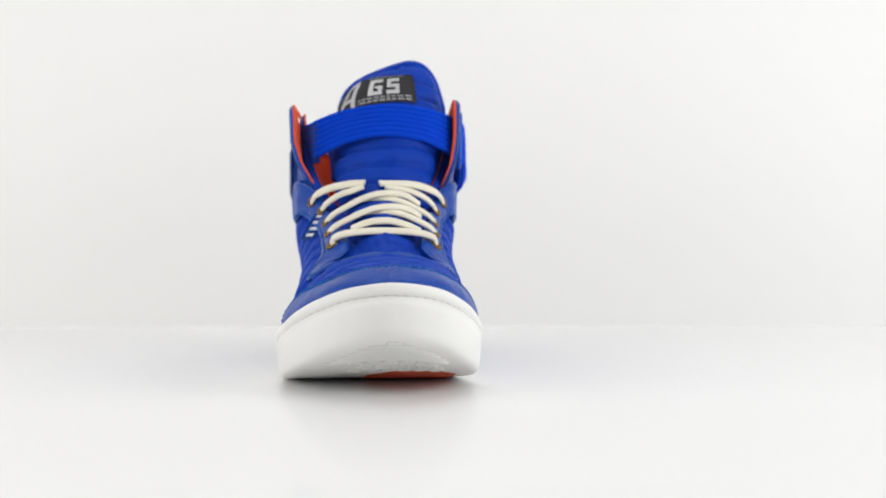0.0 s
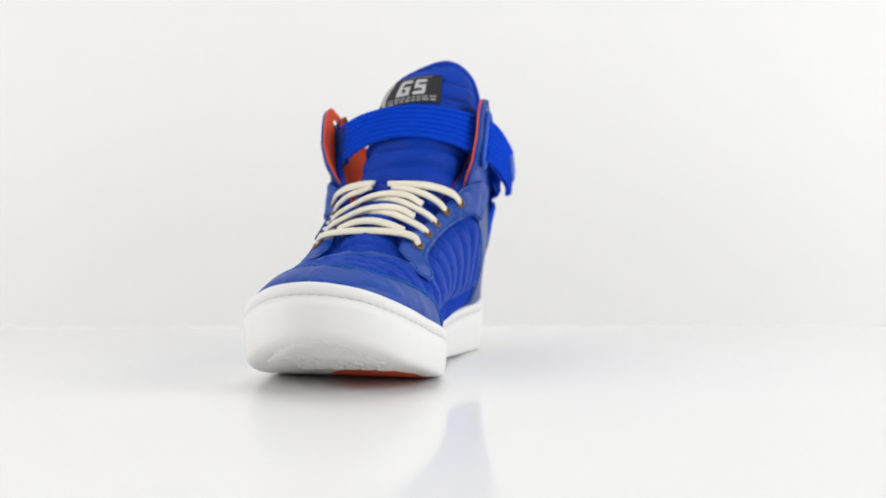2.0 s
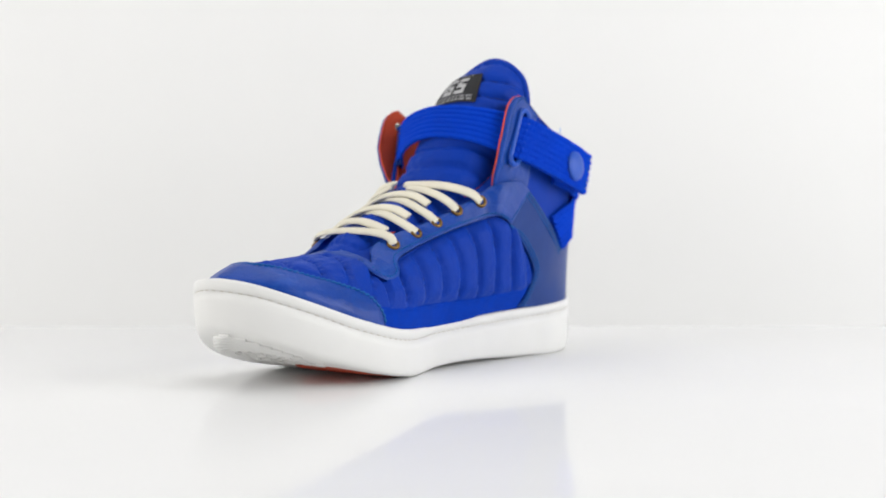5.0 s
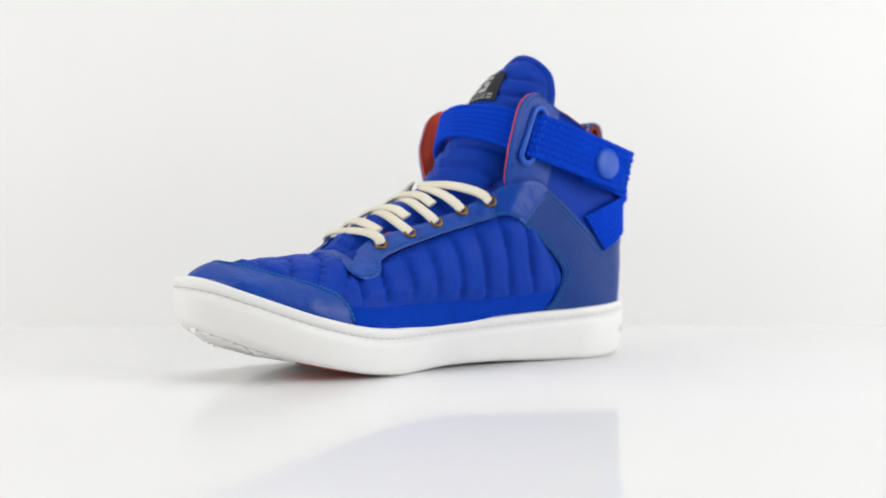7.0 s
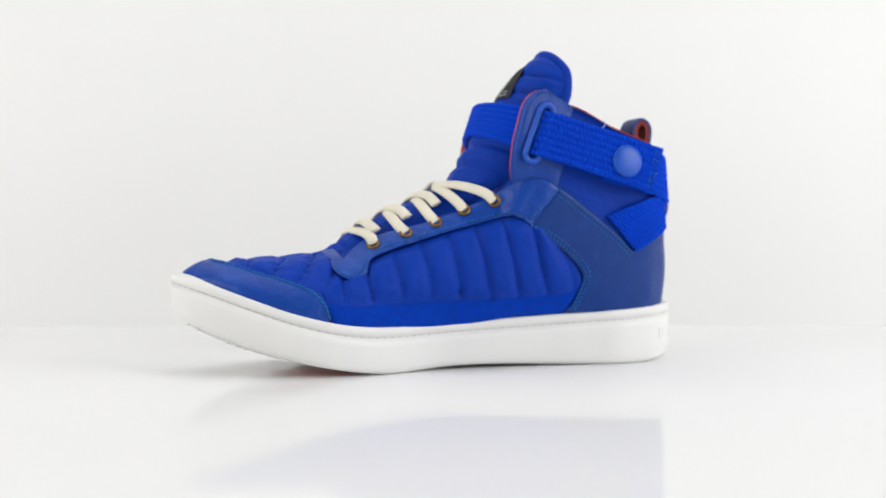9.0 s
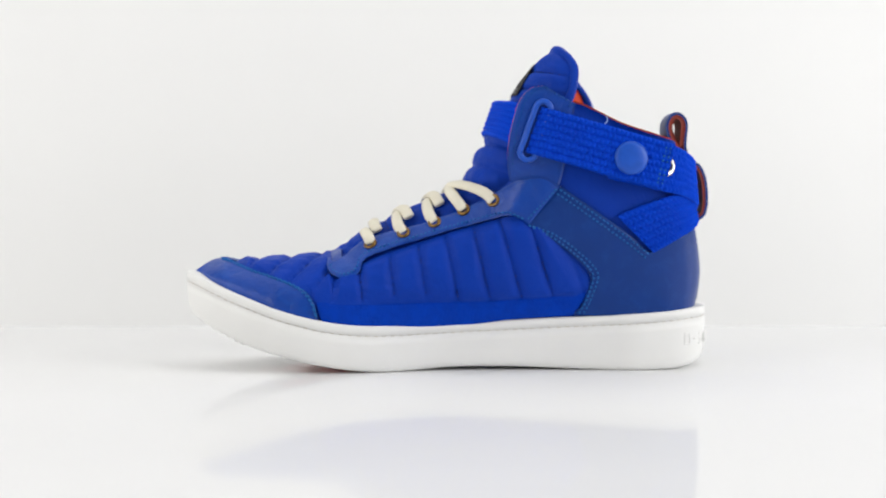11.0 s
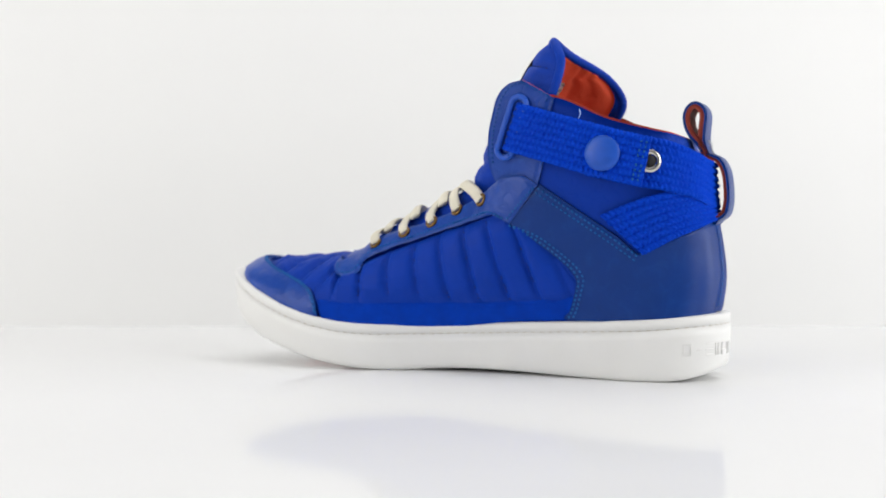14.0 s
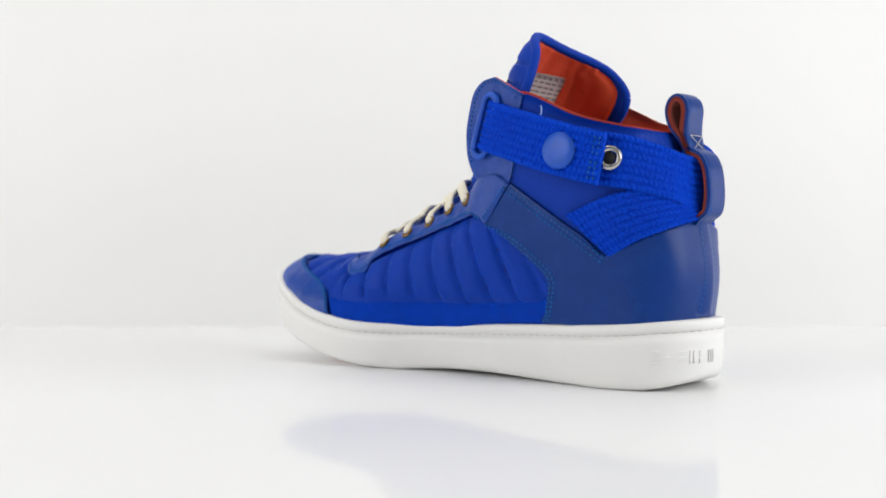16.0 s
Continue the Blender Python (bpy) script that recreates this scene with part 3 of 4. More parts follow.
puff *= np.interp(lev, [2.4, 3.0, 5.0, 5.6, 7.0, 8], [0.4, 1.0, 1.0, 0.6, 0.6, 0.3])
edge_fall = np.minimum(1, np.minimum(np.arange(41), 40 - np.arange(41)) / 5)
pucker = 0.5 * (1 - np.abs(np.sin(math.pi * arc / 12.6))) ** 3
v, f = sheet(TG, 2.0, (puff[:, None] + pucker[:, None] * np.sin(np.arange(41) * 1.9)[None] + 0.35 * crumple(arc[:, None] * 0.16, np.arange(41)[None] * 0.4, 21)) * edge_fall[None], flip=tflip, edge=0.5)
tongue = part("tongue", v, f, NYLON, shoe, "blue quilted nylon tongue")
for k in range(1, 14):
    i = int(np.argmin(np.abs(arc - 12.6 * k)))
    if 20 < i < 126:
        sn = tn[i, 3:-3] * (-1 if tflip else 1)
        stitches(TG[i, 3:-3] + sn * 0.2, sn, tongue, SEAM_HOLE_SHADE, length=1.3, gap=0.8, width=0.3, name="quilt_seam", rise=0.05)
if tflip:
    tn = -tn
soft = 1.3 * np.abs(np.sin(math.pi * (np.arange(2, 39) - 1) / 4.5)) ** 0.7
v, f = sheet(TG[45:-2, 2:-2] - tn[45:-2, 2:-2] * 2.3, 0.6, np.tile(soft, (83, 1)), flip=not tflip, edge=0.8)
part("tongue_lining", v, f, ORANGE, tongue, "orange tongue lining")
rim = np.concatenate([(TG - tn * 1.0)[60:, 0], (TG - tn * 1.0)[-1, 1:-1], (TG - tn * 1.0)[:59:-1, -1]])
for _ in range(14):
    rim[1:-1] = (rim[:-2] + rim[1:-1] * 2 + rim[2:]) / 4
v, f = tube(rim, 2.5, 10)
part("tongue_binding", v, f, NYLON, tongue, "rolled blue edge binding")


def on_tongue(l0, l1, c0, c1, nu, nv, h):
    """A grid over the tongue between levels and columns."""
    g = np.zeros((nu, nv, 3))
    base = TG + tn * h
    for i, a in enumerate(np.linspace(l0, l1, nu)):
        for j, b in enumerate(np.linspace(c0, c1, nv)):
            i0, j0 = min(128, int(a)), min(39, int(b))
            s, t = a - i0, b - j0
            g[i, j] = (base[i0, j0] * (1 - s) + base[i0 + 1, j0] * s) * (1 - t) + (base[i0, j0 + 1] * (1 - s) + base[i0 + 1, j0 + 1] * s) * t
    return g


def tongue_bit(name, l0, l1, c0, c1, h, mat, parent, label=""):
    g = on_tongue(l0, l1, c0, c1, max(3, int(abs(l1 - l0) / 2) + 2), max(3, int(abs(c1 - c0)) + 2), h)
    v, f = sheet(g, 0.5, None, flip=tflip, edge=0.1)
    return part(name, v, f, mat, parent, label)


L0, L1 = 92.0, 113.5
tag = tongue_bit("tongue_label", L0, L1, 12.0, 38.0, 2.5, BLACK, tongue, "black woven label with grey emblem")
# block emblem and small illegible lines
SPAN = L1 - L0
TALL = lambda l: 0.27 + (l - 0.36) * 1.19
for cA, cB, lA, lB in ((25.6, 22.6, 0.36, 0.46), (25.6, 22.6, 0.74, 0.84), (25.6, 24.6, 0.36, 0.84), (23.5, 22.6, 0.36, 0.60), (24.2, 22.6, 0.55, 0.62),
                       (21.6, 18.6, 0.36, 0.46), (21.6, 18.6, 0.55, 0.65), (21.6, 18.6, 0.74, 0.84), (21.6, 20.7, 0.60, 0.84), (19.5, 18.6, 0.36, 0.60)):
    tongue_bit("emblem_bar", L0 + TALL(lA) * SPAN, L0 + TALL(lB) * SPAN, cB - 3.3, cA - 3.3, 2.75, GREY, tag)
for lA, lB, cA, cB in ((0.16, 0.21, 13, 24.5), (0.06, 0.12, 13, 24.5), (0.93, 0.955, 14, 23)):
    k = cA
    while k < cB:
        w = 0.6 + 0.8 * random.random()
        tongue_bit("print_bar", L0 + lA * SPAN, L0 + lB * SPAN, k, min(cB, k + w), 2.7, PRINT, tag)
        k += w + 0.35
for cA, cB, lA, lB in ((25.2, 26.4, 0.04, 0.95), (26.4, 29, 0.80, 0.95), (28.2, 29.4, 0.45, 0.82), (29.4, 30.6, 0.2, 0.6), (30.6, 31.8, 0.0, 0.4), (26.4, 31, 0.24, 0.36)):
    tongue_bit("emblem_bar", L0 + lA * SPAN, L0 + lB * SPAN, cA, cB, 2.75, GREY, tag)

# ears of the ankle with the slots for the strap
def ear(sign):
    yf = (lambda z: np.interp(z, [96, 103, 112, 120, 135, 158], [38.0, 40.0, 43.5, 46.5, 49.0, 50.0])) if sign > 0 else (lambda z: -np.interp(z, [96, 103, 112, 120, 132, 156], [36.0, 38.0, 43.5, 48.0, 51.5, 52.5]))
    fr = spline_u([(111, 0, 97), (116.5, 0, 112), (116.5, 0, 128), (113.2, 0, 143), (110, 0, 152), (104.5, 0, 157.3), (97, 0, 159.3)], 40)
    if sign < 0:
        fr[:, 0] -= np.interp(fr[:, 2], [104, 118, 160], [1.0, 5.0, 7.0])
        fr[:, 2] -= np.interp(fr[:, 2], [130, 160], [0, 4.5])
    re = spline_u([(91, 0, 97), (86, 0, 113), (84, 0, 128), (82, 0, 139), (80.5, 0, 145), (79.5, 0, 149.5)], 40)
    if sign < 0:
        re[:, 2] -= np.interp(re[:, 2], [138, 149.5], [0, 4])
    g = np.zeros((40, 16, 3))
    for j, k in enumerate(np.linspace(0, 1, 16)):
        g[:, j] = fr * (1 - k) + re * k
        b = np.array([on_body((88, float("nan"), min(150, z)), sign)[0][1] for z in g[:, j, 2]])
        g[:, j, 1] = yf(g[:, j, 2]) * (1 - k) ** 1.2 + (b + sign * 0.8) * (1 - (1 - k) ** 1.2)
    fl = outward_flip(g, sign)
    v, f = sheet(g, 1.6, np.full((40, 16), 0.9), flip=fl, edge=0.9)
    e = part("ankle_ear", v, f, LEATHER, shoe, "blue leather ear at the ankle with strap slot")
    n = grid_normals(g) * (-1 if fl else 1)
    li = g - n * 1.7
    v, f = sheet(li, 1.2, None, flip=fl, edge=0.0)
    part("ear_lining", v, f, ORANGE, e, "orange lining of the ear")
    edge = np.concatenate([g[8:, 1] * 0.6 + g[8:, 2] * 0.4, (g[-2, 2:] * 0.5 + g[-3, 2:] * 0.5)])
    en = np.concatenate([n[8:, 1], n[-2, 2:]])
    stitches(edge + en * 0.95, en, e, FAINT, length=1.4)
    stitches(g[32:, 13] + n[32:, 13] * 0.95, n[32:, 13], e, FAINT, length=1.4)
    return e


ear_left, ear_right = ear(1), ear(-1)


# webbing straps
def webbing(name, top, bottom, nu, ribs, thick, sign, parent, label, mat=None, bumps=0.45):
    a, b = spline(top, nu), spline(bottom, nu)
    nv = ribs * 6 + 1
    k = np.linspace(0, 1, nv)
    g = a[:, None] * (1 - k)[None, :, None] + b[:, None] * k[None, :, None]
    d = np.concatenate([[0], np.cumsum(np.linalg.norm(np.diff((a + b) / 2, axis=0), axis=1))])
    rib = np.abs(np.sin(math.pi * k * ribs)) ** 0.6 * 1.3
    chain = 2 * math.pi * d[:, None] / 2.6 + 2.1 * (np.arange(nv) // 6)[None] + 1.1 * np.cos(2 * math.pi * k * ribs)[None]
    weave = bumps * np.sin(chain) + 0.6 * bumps * crumple(d[:, None] * 0.5, np.arange(nv)[None] * 0.4, nu)
    n = grid_normals(g)
    out = g - np.array([70.0, 5.0, 0.0])
    fl = (n[:, :, :2] * out[:, :, :2]).sum() < 0
    v, f = sheet(g, thick, rib[None] + weave, flip=fl, edge=0.3)
    return part(name, v, f, mat or WEBBING, parent, label), g, n * (-1 if fl else 1)


strap_front, _, _ = webbing("ankle_strap", [(92, -46, 140.5), (102, -38, 145.3), (114, -20, 151.3), (120, 4, 154.5), (116, 27, 153), (107, 42, 150), (98, 48, 147.5)],
                            [(95, -44, 118.3), (108, -36, 123.2), (121, -18, 131.3), (127, 4, 135), (123, 26, 132.5), (114, 41, 127), (107, 47, 122)], 260, 7, 1.5, 1, shoe, "bright blue ribbed webbing strap over the tongue", bumps=0.10)
strap_end, ge, ne = webbing("strap_end", [(98.5, 50.2, 147.6), (91, 53.5, 145.2), (75, 56, 140.5), (54, 57.5, 134.5), (40, 57.5, 130.5), (25.5, 55.6, 127)],
                            [(107.2, 49.2, 122.2), (100, 53, 120.3), (82, 56, 115), (60, 57.5, 108.5), (46, 57, 105), (31.5, 54.6, 101.5)], 180, 7, 2.6, 1, shoe, "bright blue ribbed webbing strap end with snap button")
for i in (-6, -12):
    cu = ge[i, 3:-3] + ne[i, 3:-3] * 0.9
    stitches(cu, ne[i, 3:-3], strap_end, THREAD, length=1.5, name="end_stitching")
for sgn in (1, -1):
    m = lambda pts: [(x, y, z) if sgn > 0 else (x + (2.5 if x < 30 else 0), -y * (0.93 if x < 30 else 1), z) for x, y, z in pts]
    long = [(78, 50.5, 141)] if sgn < 0 else []
    longb = [(78, 50, 113)] if sgn < 0 else []
    heel_web, gw, nw = webbing("heel_strap", m(long + [(62, 50, 136.5), (48, 49.5, 132.5), (34, 47.5, 129), (20, 41.5, 126), (10, 29.5, 121.5), (5, 14, 117.5), (3.2, 0, 116)]),
                               m(longb + [(62, 50, 108), (48, 49.5, 105), (34, 47.5, 102), (18, 40.5, 99), (6.5, 27, 95), (3.2, 12, 91.5), (1.8, 0, 90.5)]), 200, 7, 1.5, sgn, shoe, "bright blue ribbed webbing strap round the heel")
    if sgn > 0:
        heel_left, gl_, nl_ = heel_web, gw, nw
    webbing("crossing_strap", m([(55.5, 44.9, 87.5), (42, 45.4, 93), (27, 43.5, 98), (12, 32, 101), (5, 14, 100), (2.8, 0, 99)]),
            m([(33.5, 39.0, 66.5), (27, 38.6, 70), (18, 36.5, 75), (8, 27, 80), (2.2, 12, 84), (0.4, 0, 85)]), 160, 7, 1.0, sgn, shoe, "bright blue ribbed webbing strap crossing to the heel")


def frame_basis(nr):
    nr = np.asarray(nr, float) / np.linalg.norm(nr)
    e1 = np.cross([0, 0, 1.0], nr)
    e1 /= np.linalg.norm(e1)
    return nr, e1, np.cross(nr, e1)


def turned(profile, centre, nr, n=32):
    """A body of revolution round the axis nr: profile of (radius, height)."""
    nr, e1, e2 = frame_basis(nr)
    a = np.arange(n) * 2 * math.pi / n
    rings = [np.asarray(centre) + nr * h + r * (np.cos(a)[:, None] * e1 + np.sin(a)[:, None] * e2) for r, h in profile]
    v, f = loft(rings)
    k = len(v)
    v = np.concatenate([v, [np.asarray(centre) + nr * profile[-1][1], np.asarray(centre) + nr * profile[0][1]]])
    b = (len(rings) - 1) * n
    f = [q[::-1] for q in f]
    f += [(b + i, b + (i + 1) % n, k) for i in range(n)] + [((i + 1) % n, i, k + 1) for i in range(n)]
    return v, f


v, f = turned([(7.5, 0), (9.0, 0.5), (9.3, 1.3), (9.0, 2.1), (8.3, 2.7), (6.5, 3.2), (4, 3.5), (2, 3.6), (0.6, 3.62)], (50.5, 57.6, 119), (-0.02, 1, 0.06))
part("snap_button", v, f, ENAMEL, strap_end, "glossy blue domed snap button")
p = np.array([29.1, 46.3, 115.2])
nr = (-0.42, 0.9, 0.05)
v, f = turned([(3.0, 0.2), (3.2, 1.6), (4.2, 2.4), (5.6, 2.2), (6.3, 1.2), (6.3, 0.2)][::-1], p, nr)
gm = part("grommet", v, f, STEEL, heel_left, "steel snap socket ring")
v, f = turned([(3.1, 0.4), (3.0, 1.9), (0.3, 1.95)], p, nr)
part("socket", v, f, BLACK, gm, "black socket centre")


def slot_frame(name, c, w, y, parent, mat, r=1.7):
    """A rounded rectangular loop in the ear: c top and bottom centre points."""
    c = np.array(c, float)
    d = c[1] - c[0]
    L = np.linalg.norm(d)
    d /= L
    s = np.cross(d, y)
    s /= np.linalg.norm(s)
    pts = []
    rr = w * 0.5
    for k in range(13):
        a = math.pi * k / 12
        pts.append(c[0] + d * rr - d * rr * math.sin(a) + s * rr * math.cos(a))
    for k in range(13):
        a = math.pi * k / 12
        pts.append(c[1] - d * rr + d * rr * math.sin(a) - s * rr * math.cos(a))
    q = np.array(pts)
    q = spline(np.concatenate([q, q[:1]]), 70)[:-1]
    v, f = tube(q, r, 10, closed=True, up=y)
    return part(name, v, f, mat, parent)


slot_frame("slot_frame", [(96.5, 51.5, 150), (107.5, 49.8, 118.5)], 8.5, np.array([0.05, 1.0, 0.0]), ear_left, ENAMEL)

# leather tab that holds the strap at the inner ear, with two rivets
g = np.zeros((14, 8, 3))
for i, k in enumerate(np.linspace(0, 1, 14)):
    for j, w in enumerate(np.linspace(0, 1, 8)):
        g[i, j] = (92 + 3.5 * k + 13 * w, -47.5 + 12.5 * w, 142.0 - 24.5 * k + 2.6 * w)
v, f = sheet(g, 1.0, np.full((14, 8), 1.7), flip=grid_normals(g)[7, 4, 0] < 0, edge=0.8)
tab = part("strap_tab", v, f, DARKLEATHER, strap_front, "navy leather tab holding the strap")
for x, y, z in ((95, -47.5, 145), (100, -45.5, 116.5)):
    v, f = turned([(2.9, 0), (2.9, 1.0), (2.0, 1.7), (0.3, 1.9)], (x, y, z), (0.75, 0.65, 0), 14)
    part("rivet", v, f, STEEL, strap_front, "small steel rivet")
# buckle tab on the outer right side
g = np.zeros((14, 8, 3))
for i, k in enumerate(np.linspace(0, 1, 14)):
    for j, w in enumerate(np.linspace(0, 1, 8)):
        g[i, j] = (86 - 14 * w, -51.5 - 0.6 * w, 130 - 29 * k - 2 * w)
v, f = sheet(g, 2.5, np.full((14, 8), 1.2), flip=outward_flip(g, -1), edge=0.8)
part("side_tab", v, f, DARKLEATHER, shoe, "navy leather tab on the strap")

# heel loops
def leather_loop(name, path, y0, y1, parent, label, flip, pad=1.6):
    c = spline([(x, 0, z) for x, z in path], 50)
    g = np.zeros((50, 9, 3))
    for j, y in enumerate(np.linspace(y0, y1, 9)):
        g[:, j] = c
        g[:, j, 1] = y
    v, f = sheet(g, 0.9, np.full((50, 9), 0.9), flip=flip, edge=0.4)
    lp = part(name, v, f, DARKLEATHER, parent, label)
    n = grid_normals(g) * (-1 if flip else 1)
    v, f = sheet(g[1:-1] - n[1:-1] * 0.95, pad, None, flip=flip, edge=0.0)
    # lining in the shadowed orange
    part("loop_lining", v, f, SHADED_ORANGE, lp, "orange lining of the loop, coloured as in shadow")
    for j in (1, 7):
        stitches(g[2:-2, j] + n[2:-2, j] * 0.7, n[2:-2, j], lp, THREAD, length=1.5, width=0.35, rise=0.0)
    return lp


leather_loop("pull_loop", [(8, 117), (10.5, 124), (15.6, 130), (18.4, 136), (18.8, 142), (16.4, 146.6), (12.5, 148), (8.6, 145.6), (7.0, 141), (7.6, 134), (7.8, 127), (5.5, 120)], -8, 9, shoe, "navy leather pull loop with orange lining", True, 2.4)
lower_loop = leather_loop("strap_loop", [(7.5, 121), (3.2, 119.5), (-0.8, 117), (-3.7, 111), (-4.9, 103), (-5.0, 95), (-3.6, 88.5), (0, 85.5), (2, 83)], -8, 9, shoe, "navy leather loop holding the heel strap", True)
pieces = []
for a, b in (((6.2, -6, 119), (8.0, 7, 127)), ((6.2, 7, 119), (8.0, -6, 127)), ((6.0, -6, 119), (6.0, 7, 119)), ((8.0, -6, 127), (8.0, 7, 127))):
    a, b = np.array(a) + (-2.0, 0, 0.5), np.array(b) + (-2.0, 0, 0.5)
    pieces.append(tube(np.linspace(a, b, 6), 0.22, 6, up=(-1, 0, 0)))
v, f = merge(pieces)
part("cross_stitch", v, f, GREY, lower_loop, "pale cross stitch")

# laces
def lace(name, pts, parent, n=48, r=3.2):
    c = spline(pts, n)
    up = np.column_stack([np.full(n, 0.45), 0.045 * c[:, 1], np.full(n, 0.85)])
    w = np.full(n, r)
    v, f = tube(c, w, 12, flat=0.42, up=up)
    return part(name, v, f, LACE, parent, "cream flat cotton lace")


def crest(x):
    return float(np.interp(x, [112, 121, 128, 139, 160, 194, 216], [160, 144, 124, 105, 93.5, 79.0, 66]))


EYES = []
for x, z in HOLES:
    ends = {}
    for s in (1, -1):
        p, nr = on_body((x, float("nan"), z), s)
        ends[s] = p + nr * 3.6
    EYES.append(ends)
laces = tagged(new("laces"), "cream flat cotton laces")
laces.parent = shoe
def strand(p, s, high, on_top):
    """A lace from an eyelet, up over the tongue and down to the far side; the lower one of a pair passes under."""
    y = s * abs(p[1])
    steps = ((2.5, 0.87, 0.26), (3.5, 0.60, 0.56), (3.0, 0.25, 0.88), (1.5, -0.10, 1.0), (-1.0, -0.43, 0.93), (-3.5, -0.70, 0.62)) if on_top else \
            ((2.5, 0.87, 0.24), (3.5, 0.60, 0.52), (3.5, 0.32, 0.74), (2.0, 0.0, 0.84), (-1.0, -0.36, 0.80), (-3.0, -0.60, 0.60))
    return [p] + [(p[0] + dx, w * y, p[2] + h * high) for dx, w, h in steps]


for k, ends in enumerate(EYES):
    x, z = float(ends[1][0]), float(ends[1][2])
    if k == 0:
        pl, pr = ends[1], ends[-1]
        top = crest(x + 4) + 2.0
        bar = []
        for q in np.linspace(0, 1, 15):
            s, w = math.sin(math.pi * q), (1 - math.cos(math.pi * q)) / 2
            m = pl * (1 - w) + pr * w
            bar.append((m[0] + 3.5 * s, m[1], m[2] + (top - m[2]) * s ** 0.6))
        lace("lace_bar", bar, laces)
        lace("lace_cross", [(x - 4, 19, z + 7.5), (x - 2.5, 12, z + 10.5), (x - 1.5, 3, z + 12.8), (x - 1.5, -6, z + 12.6), (x - 2.5, -12, z + 11.0), (x - 4, -18, z + 8.5)], laces)
    for s in (1, -1):
        p = ends[s]
        y = abs(p[1])
        if k in (1, 2):
            lace("lace_cross", strand(p, s, 14.2 if k == 1 else 16.2, s < 0), laces)
        elif k == 3:
            lace("lace_end", [p, (x + 2.5, s * 0.92 * y, z + 3.8), (x + 5.5, s * 0.72 * y, z + 8.4), (x + 7.0, s * 0.46 * y, z + 11.4), (x + 6.5, 2.5 if s > 0 else -10.0, z + 13.6)], laces)
        elif k == 4:
            lace("lace_end", [p, (x + 4.5, s * 0.92 * y, z + 4.4), (x + 11.5, s * 0.72 * y, z + 7.8), (x + 18.0, s * 0.44 * y, z + 9.8), (x + 22.0, -0.5 if s > 0 else -9.5, z + 10.2)], laces)

# orange lining that shows along the edge of the lace opening
for sgn, g in BODY.items():
    edge = np.array([q for q in g[:, -1] if 146 < q[0] < 186])
    edge[:, 1] -= sgn * 1.6
    edge[:, 2] -= 1.0
    v, f = tube(edge, 1.1, 8)
    part("opening_lining", v, f, ORANGE, shoe, "orange lining at the edge of the lace opening")

# woven side tag on the inner eyestay
p, nr = on_body((141, float("nan"), 80), -1)
nr, e1, e2 = frame_basis(np.array(nr) * 0.65 + np.array([0.6, 0.0, 0.25]))
g = np.zeros((8, 10, 3))
for i, a in enumerate(np.linspace(-5.5, 5.5, 8)):
    for j, b in enumerate(np.linspace(-9, 9, 10)):
        g[i, j] = p + nr * 4.2 + e1 * (a + 0.25 * b) + e2 * b
v, f = sheet(g, 1.6, None, flip=outward_flip(g, -1), edge=0.3)
side_tag = part("side_tag", v, f, DARKLEATHER, shoe, "dark blue woven tag with pale bars")
for k in range(4):
    b = -6.3 + 4.1 * k
    q = np.array([[p + nr * 4.7 + e1 * (a + 0.25 * (b + c)) + e2 * (b + c) for c in (-0.9, 0, 0.9)] for a in (-2.4, 0, 2.4)])
    v, f = sheet(q, 0.6, None, flip=outward_flip(q, -1), edge=0.0)
    part("tag_bar", v, f, WHITELABEL, side_tag, "pale woven bar")

# loose thread end at the strap
v, f = tube(spline([(66, 52, 136), (64, 54.5, 138), (63, 55.5, 140), (63.6, 55.3, 142)], 14), 0.32, 6)
part("loose_thread", v, f, PALETHREAD, strap_end, "loose blue thread end")

# white care label inside the tongue
g = on_tongue(89, 107, 15, 25, 10, 12, -4.4)
v, f = sheet(g, 0.4, None, flip=not tflip, edge=0.0)
care = part("care_label", v, f, WHITELABEL, tongue, "white printed care label")
for l in (92.5, 95.5, 98.5, 101.5, 104):
    for c0 in np.arange(15.8, 24, 1.6):
        g = on_tongue(l, l + 1.2 + (0.8 if l > 103 else 0), c0, c0 + 1.0 + 0.4 * random.random(), 3, 3, -4.95)
        v, f = sheet(g, 0.1, None, flip=not tflip, edge=0.0)
        part("print_bar", v, f, PRINT, care)

# sole: stitches in the groove, raised emblem bars at the heel, tread
ring = sole_ring(0.75, True, -5.7)
ring = np.concatenate([ring, ring[:1]])
nr = np.concatenate([-INWARD, -INWARD[:1]])
SOLETHREAD = material("sole_thread", (0.66, 0.63, 0.58), 0.8)
stitches(ring, np.column_stack([nr, np.zeros(len(nr))]), sole, SOLETHREAD, length=2.4, gap=2.6, width=0.28, name="sole_stitching", rise=0.05)


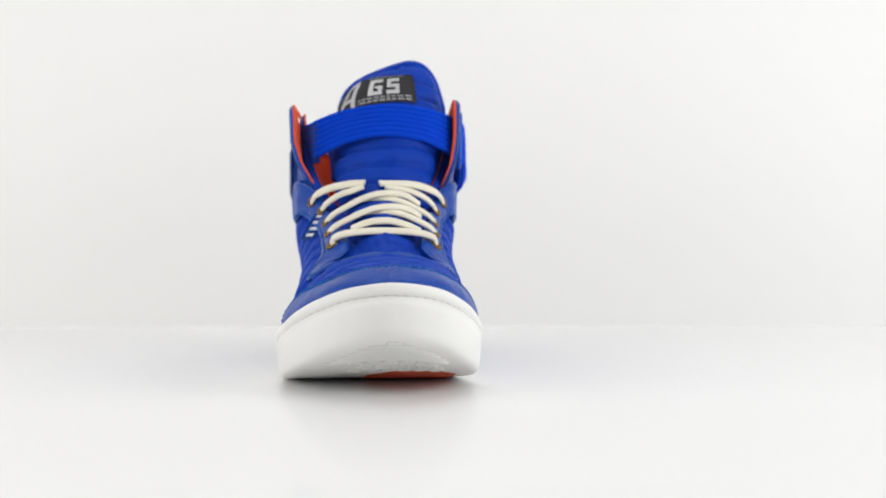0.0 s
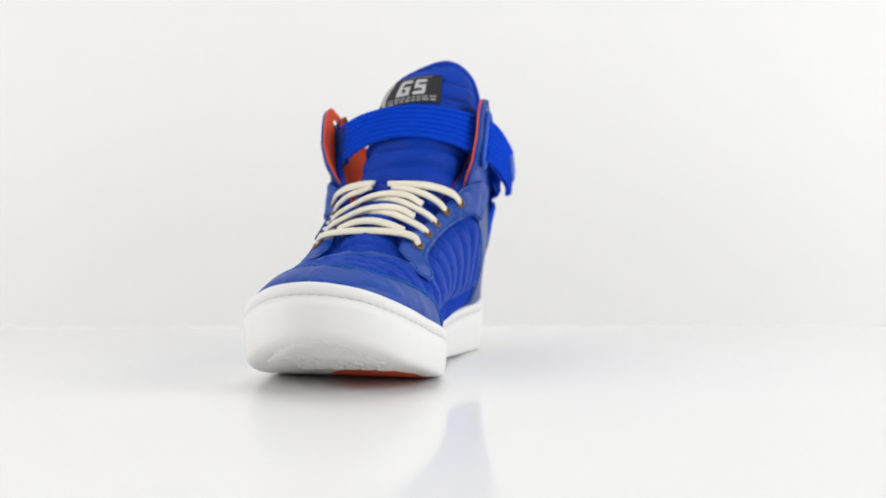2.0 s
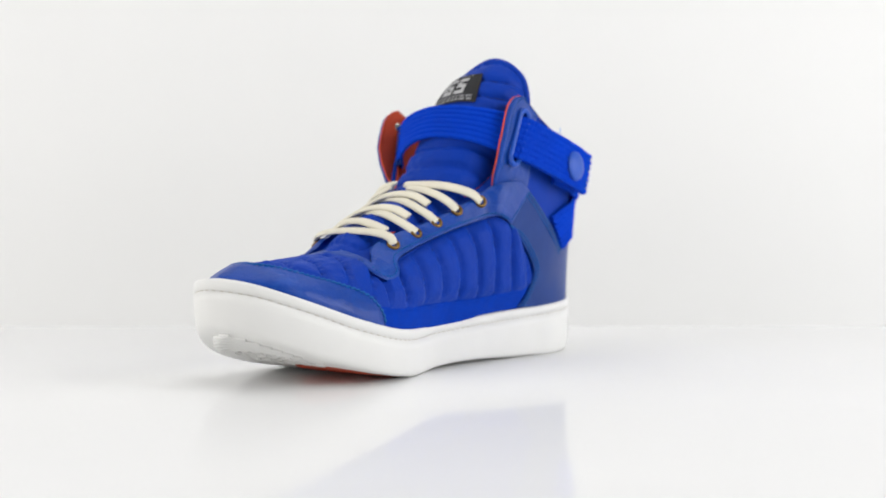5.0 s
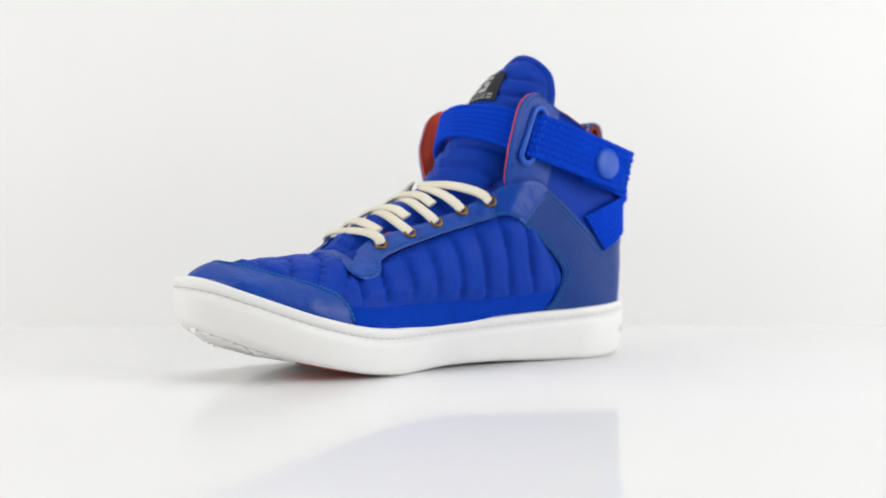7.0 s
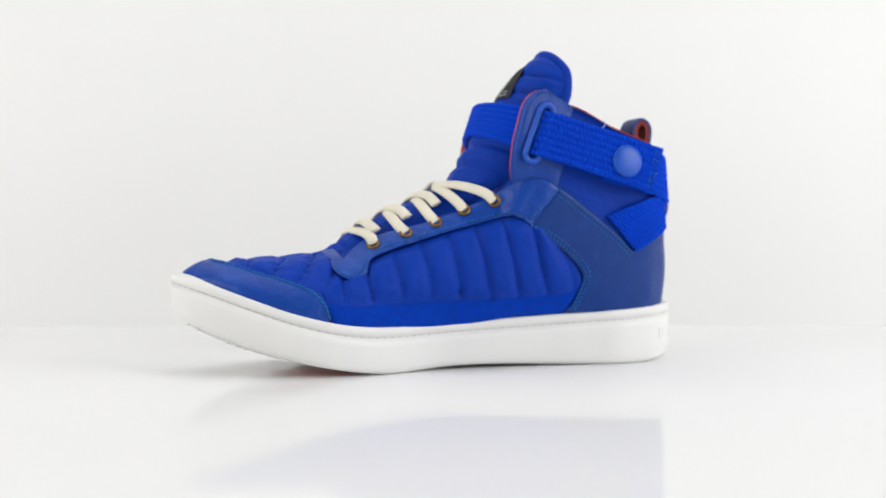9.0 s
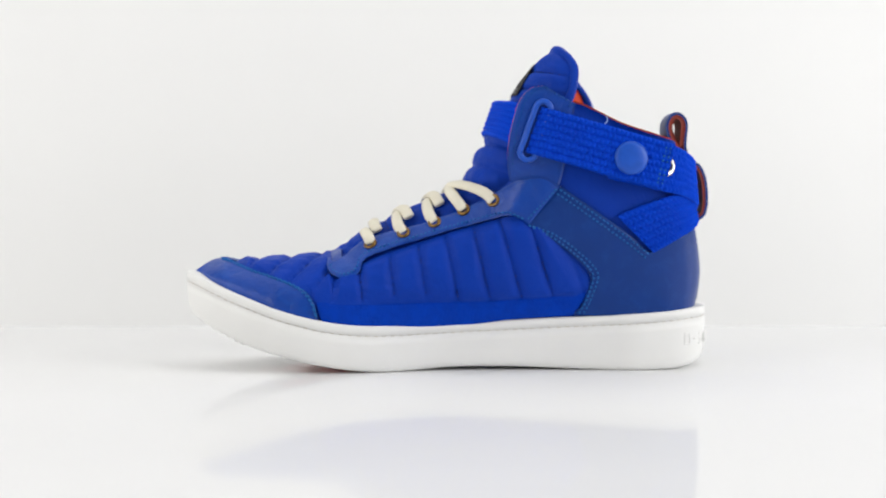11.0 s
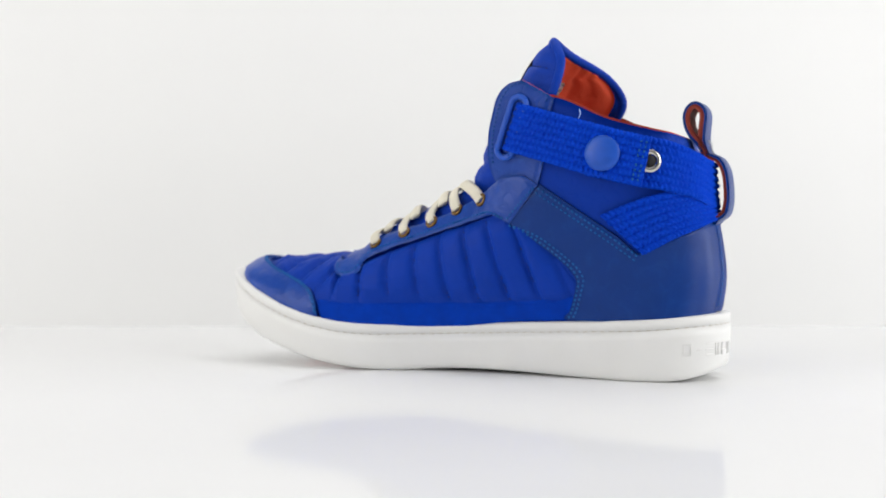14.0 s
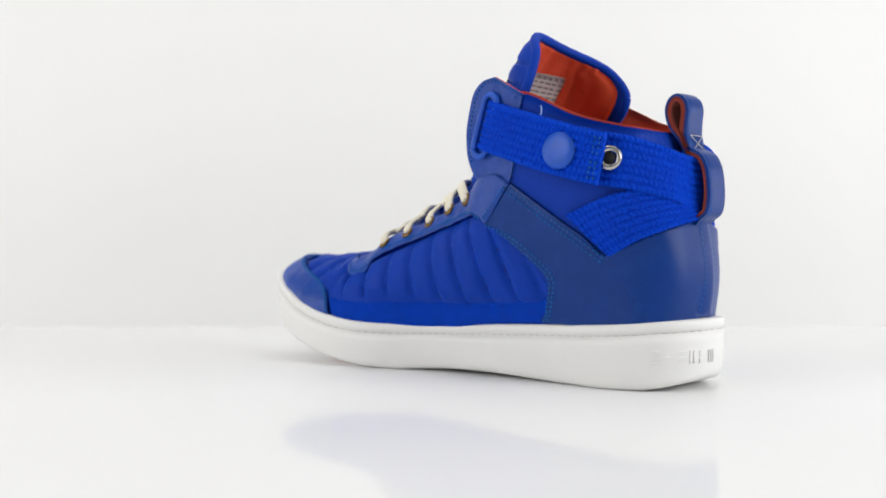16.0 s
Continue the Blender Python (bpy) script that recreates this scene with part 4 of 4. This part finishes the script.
def sole_block(s0, s1, z0, z1, h=0.12):
    """A raised bar on the sole's side wall, by distance along the outline from the heel's back to its left."""
    c = np.concatenate([OUTLINE[-30:], OUTLINE[:60]])
    nrm = -np.concatenate([INWARD[-30:], INWARD[:60]])
    d = np.concatenate([[0], np.cumsum(np.linalg.norm(np.diff(c, axis=0), axis=1))])
    d -= d[30]
    n = max(2, int(abs(s1 - s0) / 2) + 2)
    rows = []
    for s in np.linspace(s0, s1, n):
        p = np.array([np.interp(s, d, c[:, k]) for k in range(2)])
        w = np.array([np.interp(s, d, nrm[:, k]) for k in range(2)])
        rows.append([(*(p + w * hh), z) for z, hh in ((z0, -0.8), (z0 + 0.2, h), (z1 - 0.2, h), (z1, -0.8))])
    rows = np.array(rows)
    return sheet(rows, 0.3, None, flip=grid_normals(rows)[0, 1, 0] > 0, edge=0.0)


GLYPHS = [((0, 5, 0, 1), (0, 1, 0, 7), (4, 5, 0, 7), (0, 5, 6, 7)), ((1, 4, 3, 4),), ((0, 5, 0, 1), (0, 5, 3, 4), (0, 5, 6, 7)), ((0.5, 2, 0, 7), (3, 4.5, 0, 7)), ((0, 5, 0, 3), (0, 5, 4, 7)), ((0, 1, 0, 7), (2, 3, 0, 7), (4, 5, 0, 7))]
s = 39.5
for gl in GLYPHS:
    pieces = [sole_block(s - b * 0.95, s - a * 0.95, 14.0 + c * 0.95, 14.0 + d * 0.95) for a, b, c, d in gl]
    v, f = merge(pieces)
    part("raised_emblem", v, f, RUBBER, sole, "", False)
    s -= 6.6

TREAD = rings[0]
tread_left, tread_right = TREAD[:90], np.concatenate([TREAD[:1], TREAD[:88:-1]])
for k in range(7):
    x0 = 291.0 - 3.2 * k
    path = []
    for y in np.linspace(-46, 46, 93):
        x = x0 - 0.009 * (y + 3) ** 2
        edge = np.interp(x, tread_left[:, 0], tread_left[:, 1]) if y > 0 else np.interp(x, tread_right[:, 0], tread_right[:, 1])
        if x > 225 and abs(y) < abs(edge) - 3.5:
            path.append((x, y, float(zbot(x)) - 0.3))
    if len(path) > 6:
        v, f = tube(path, 1.0, 6)
        part("tread_ridge", v, f, RUBBER, sole)
for ix in range(3):
    for iy in range(-4, 5):
        x, y = 266 - 7.5 * ix, iy * 8.0 + (4.0 if ix % 2 else 0.0) - 2
        x -= 0.006 * y * y
        if abs(y) > np.interp(x, [225, 268], [33, 17]):
            continue
        sl = math.atan2(float(zbot(x + 2) - zbot(x - 2)), 4)
        v, f = turned([(4.4, -0.6), (4.1, 0.9), (3.2, 1.0), (2.6, -0.2)], (x, y, float(zbot(x))), (math.sin(sl), 0.0, -math.cos(sl)), 6)
        part("tread_lug", v, f, RUBBER, sole, "", False)
g = np.zeros((30, 24, 3))
for i, k in enumerate(np.linspace(0, 1, 30)):
    for j, w in enumerate(np.linspace(0, 1, 24)):
        y = -12 + 46 * w
        x0, x1 = 182.0, 245 - 0.034 * (y - 12) ** 2 + (0.9 if j % 2 else 0.0)
        x = x0 * (1 - k) + x1 * k
        g[i, j] = (x, y, float(zbot(x)) - 0.1)
v, f = sheet(g, 0.6, np.full((30, 24), 0.5), flip=True if grid_normals(g)[10, 10, 2] > 0 else False, edge=0.3)
part("outsole_insert", v, f, REDRUBBER, sole, "orange-red rubber outsole insert")



def motions():
    rows = [(k * 0.5, pose(0, 0, 0, 0, 0, -88.067 - 8.4332 * k * 0.5)) for k in range(33)]
    walk(shoe, [(t, m) for t, m in rows])


motions()
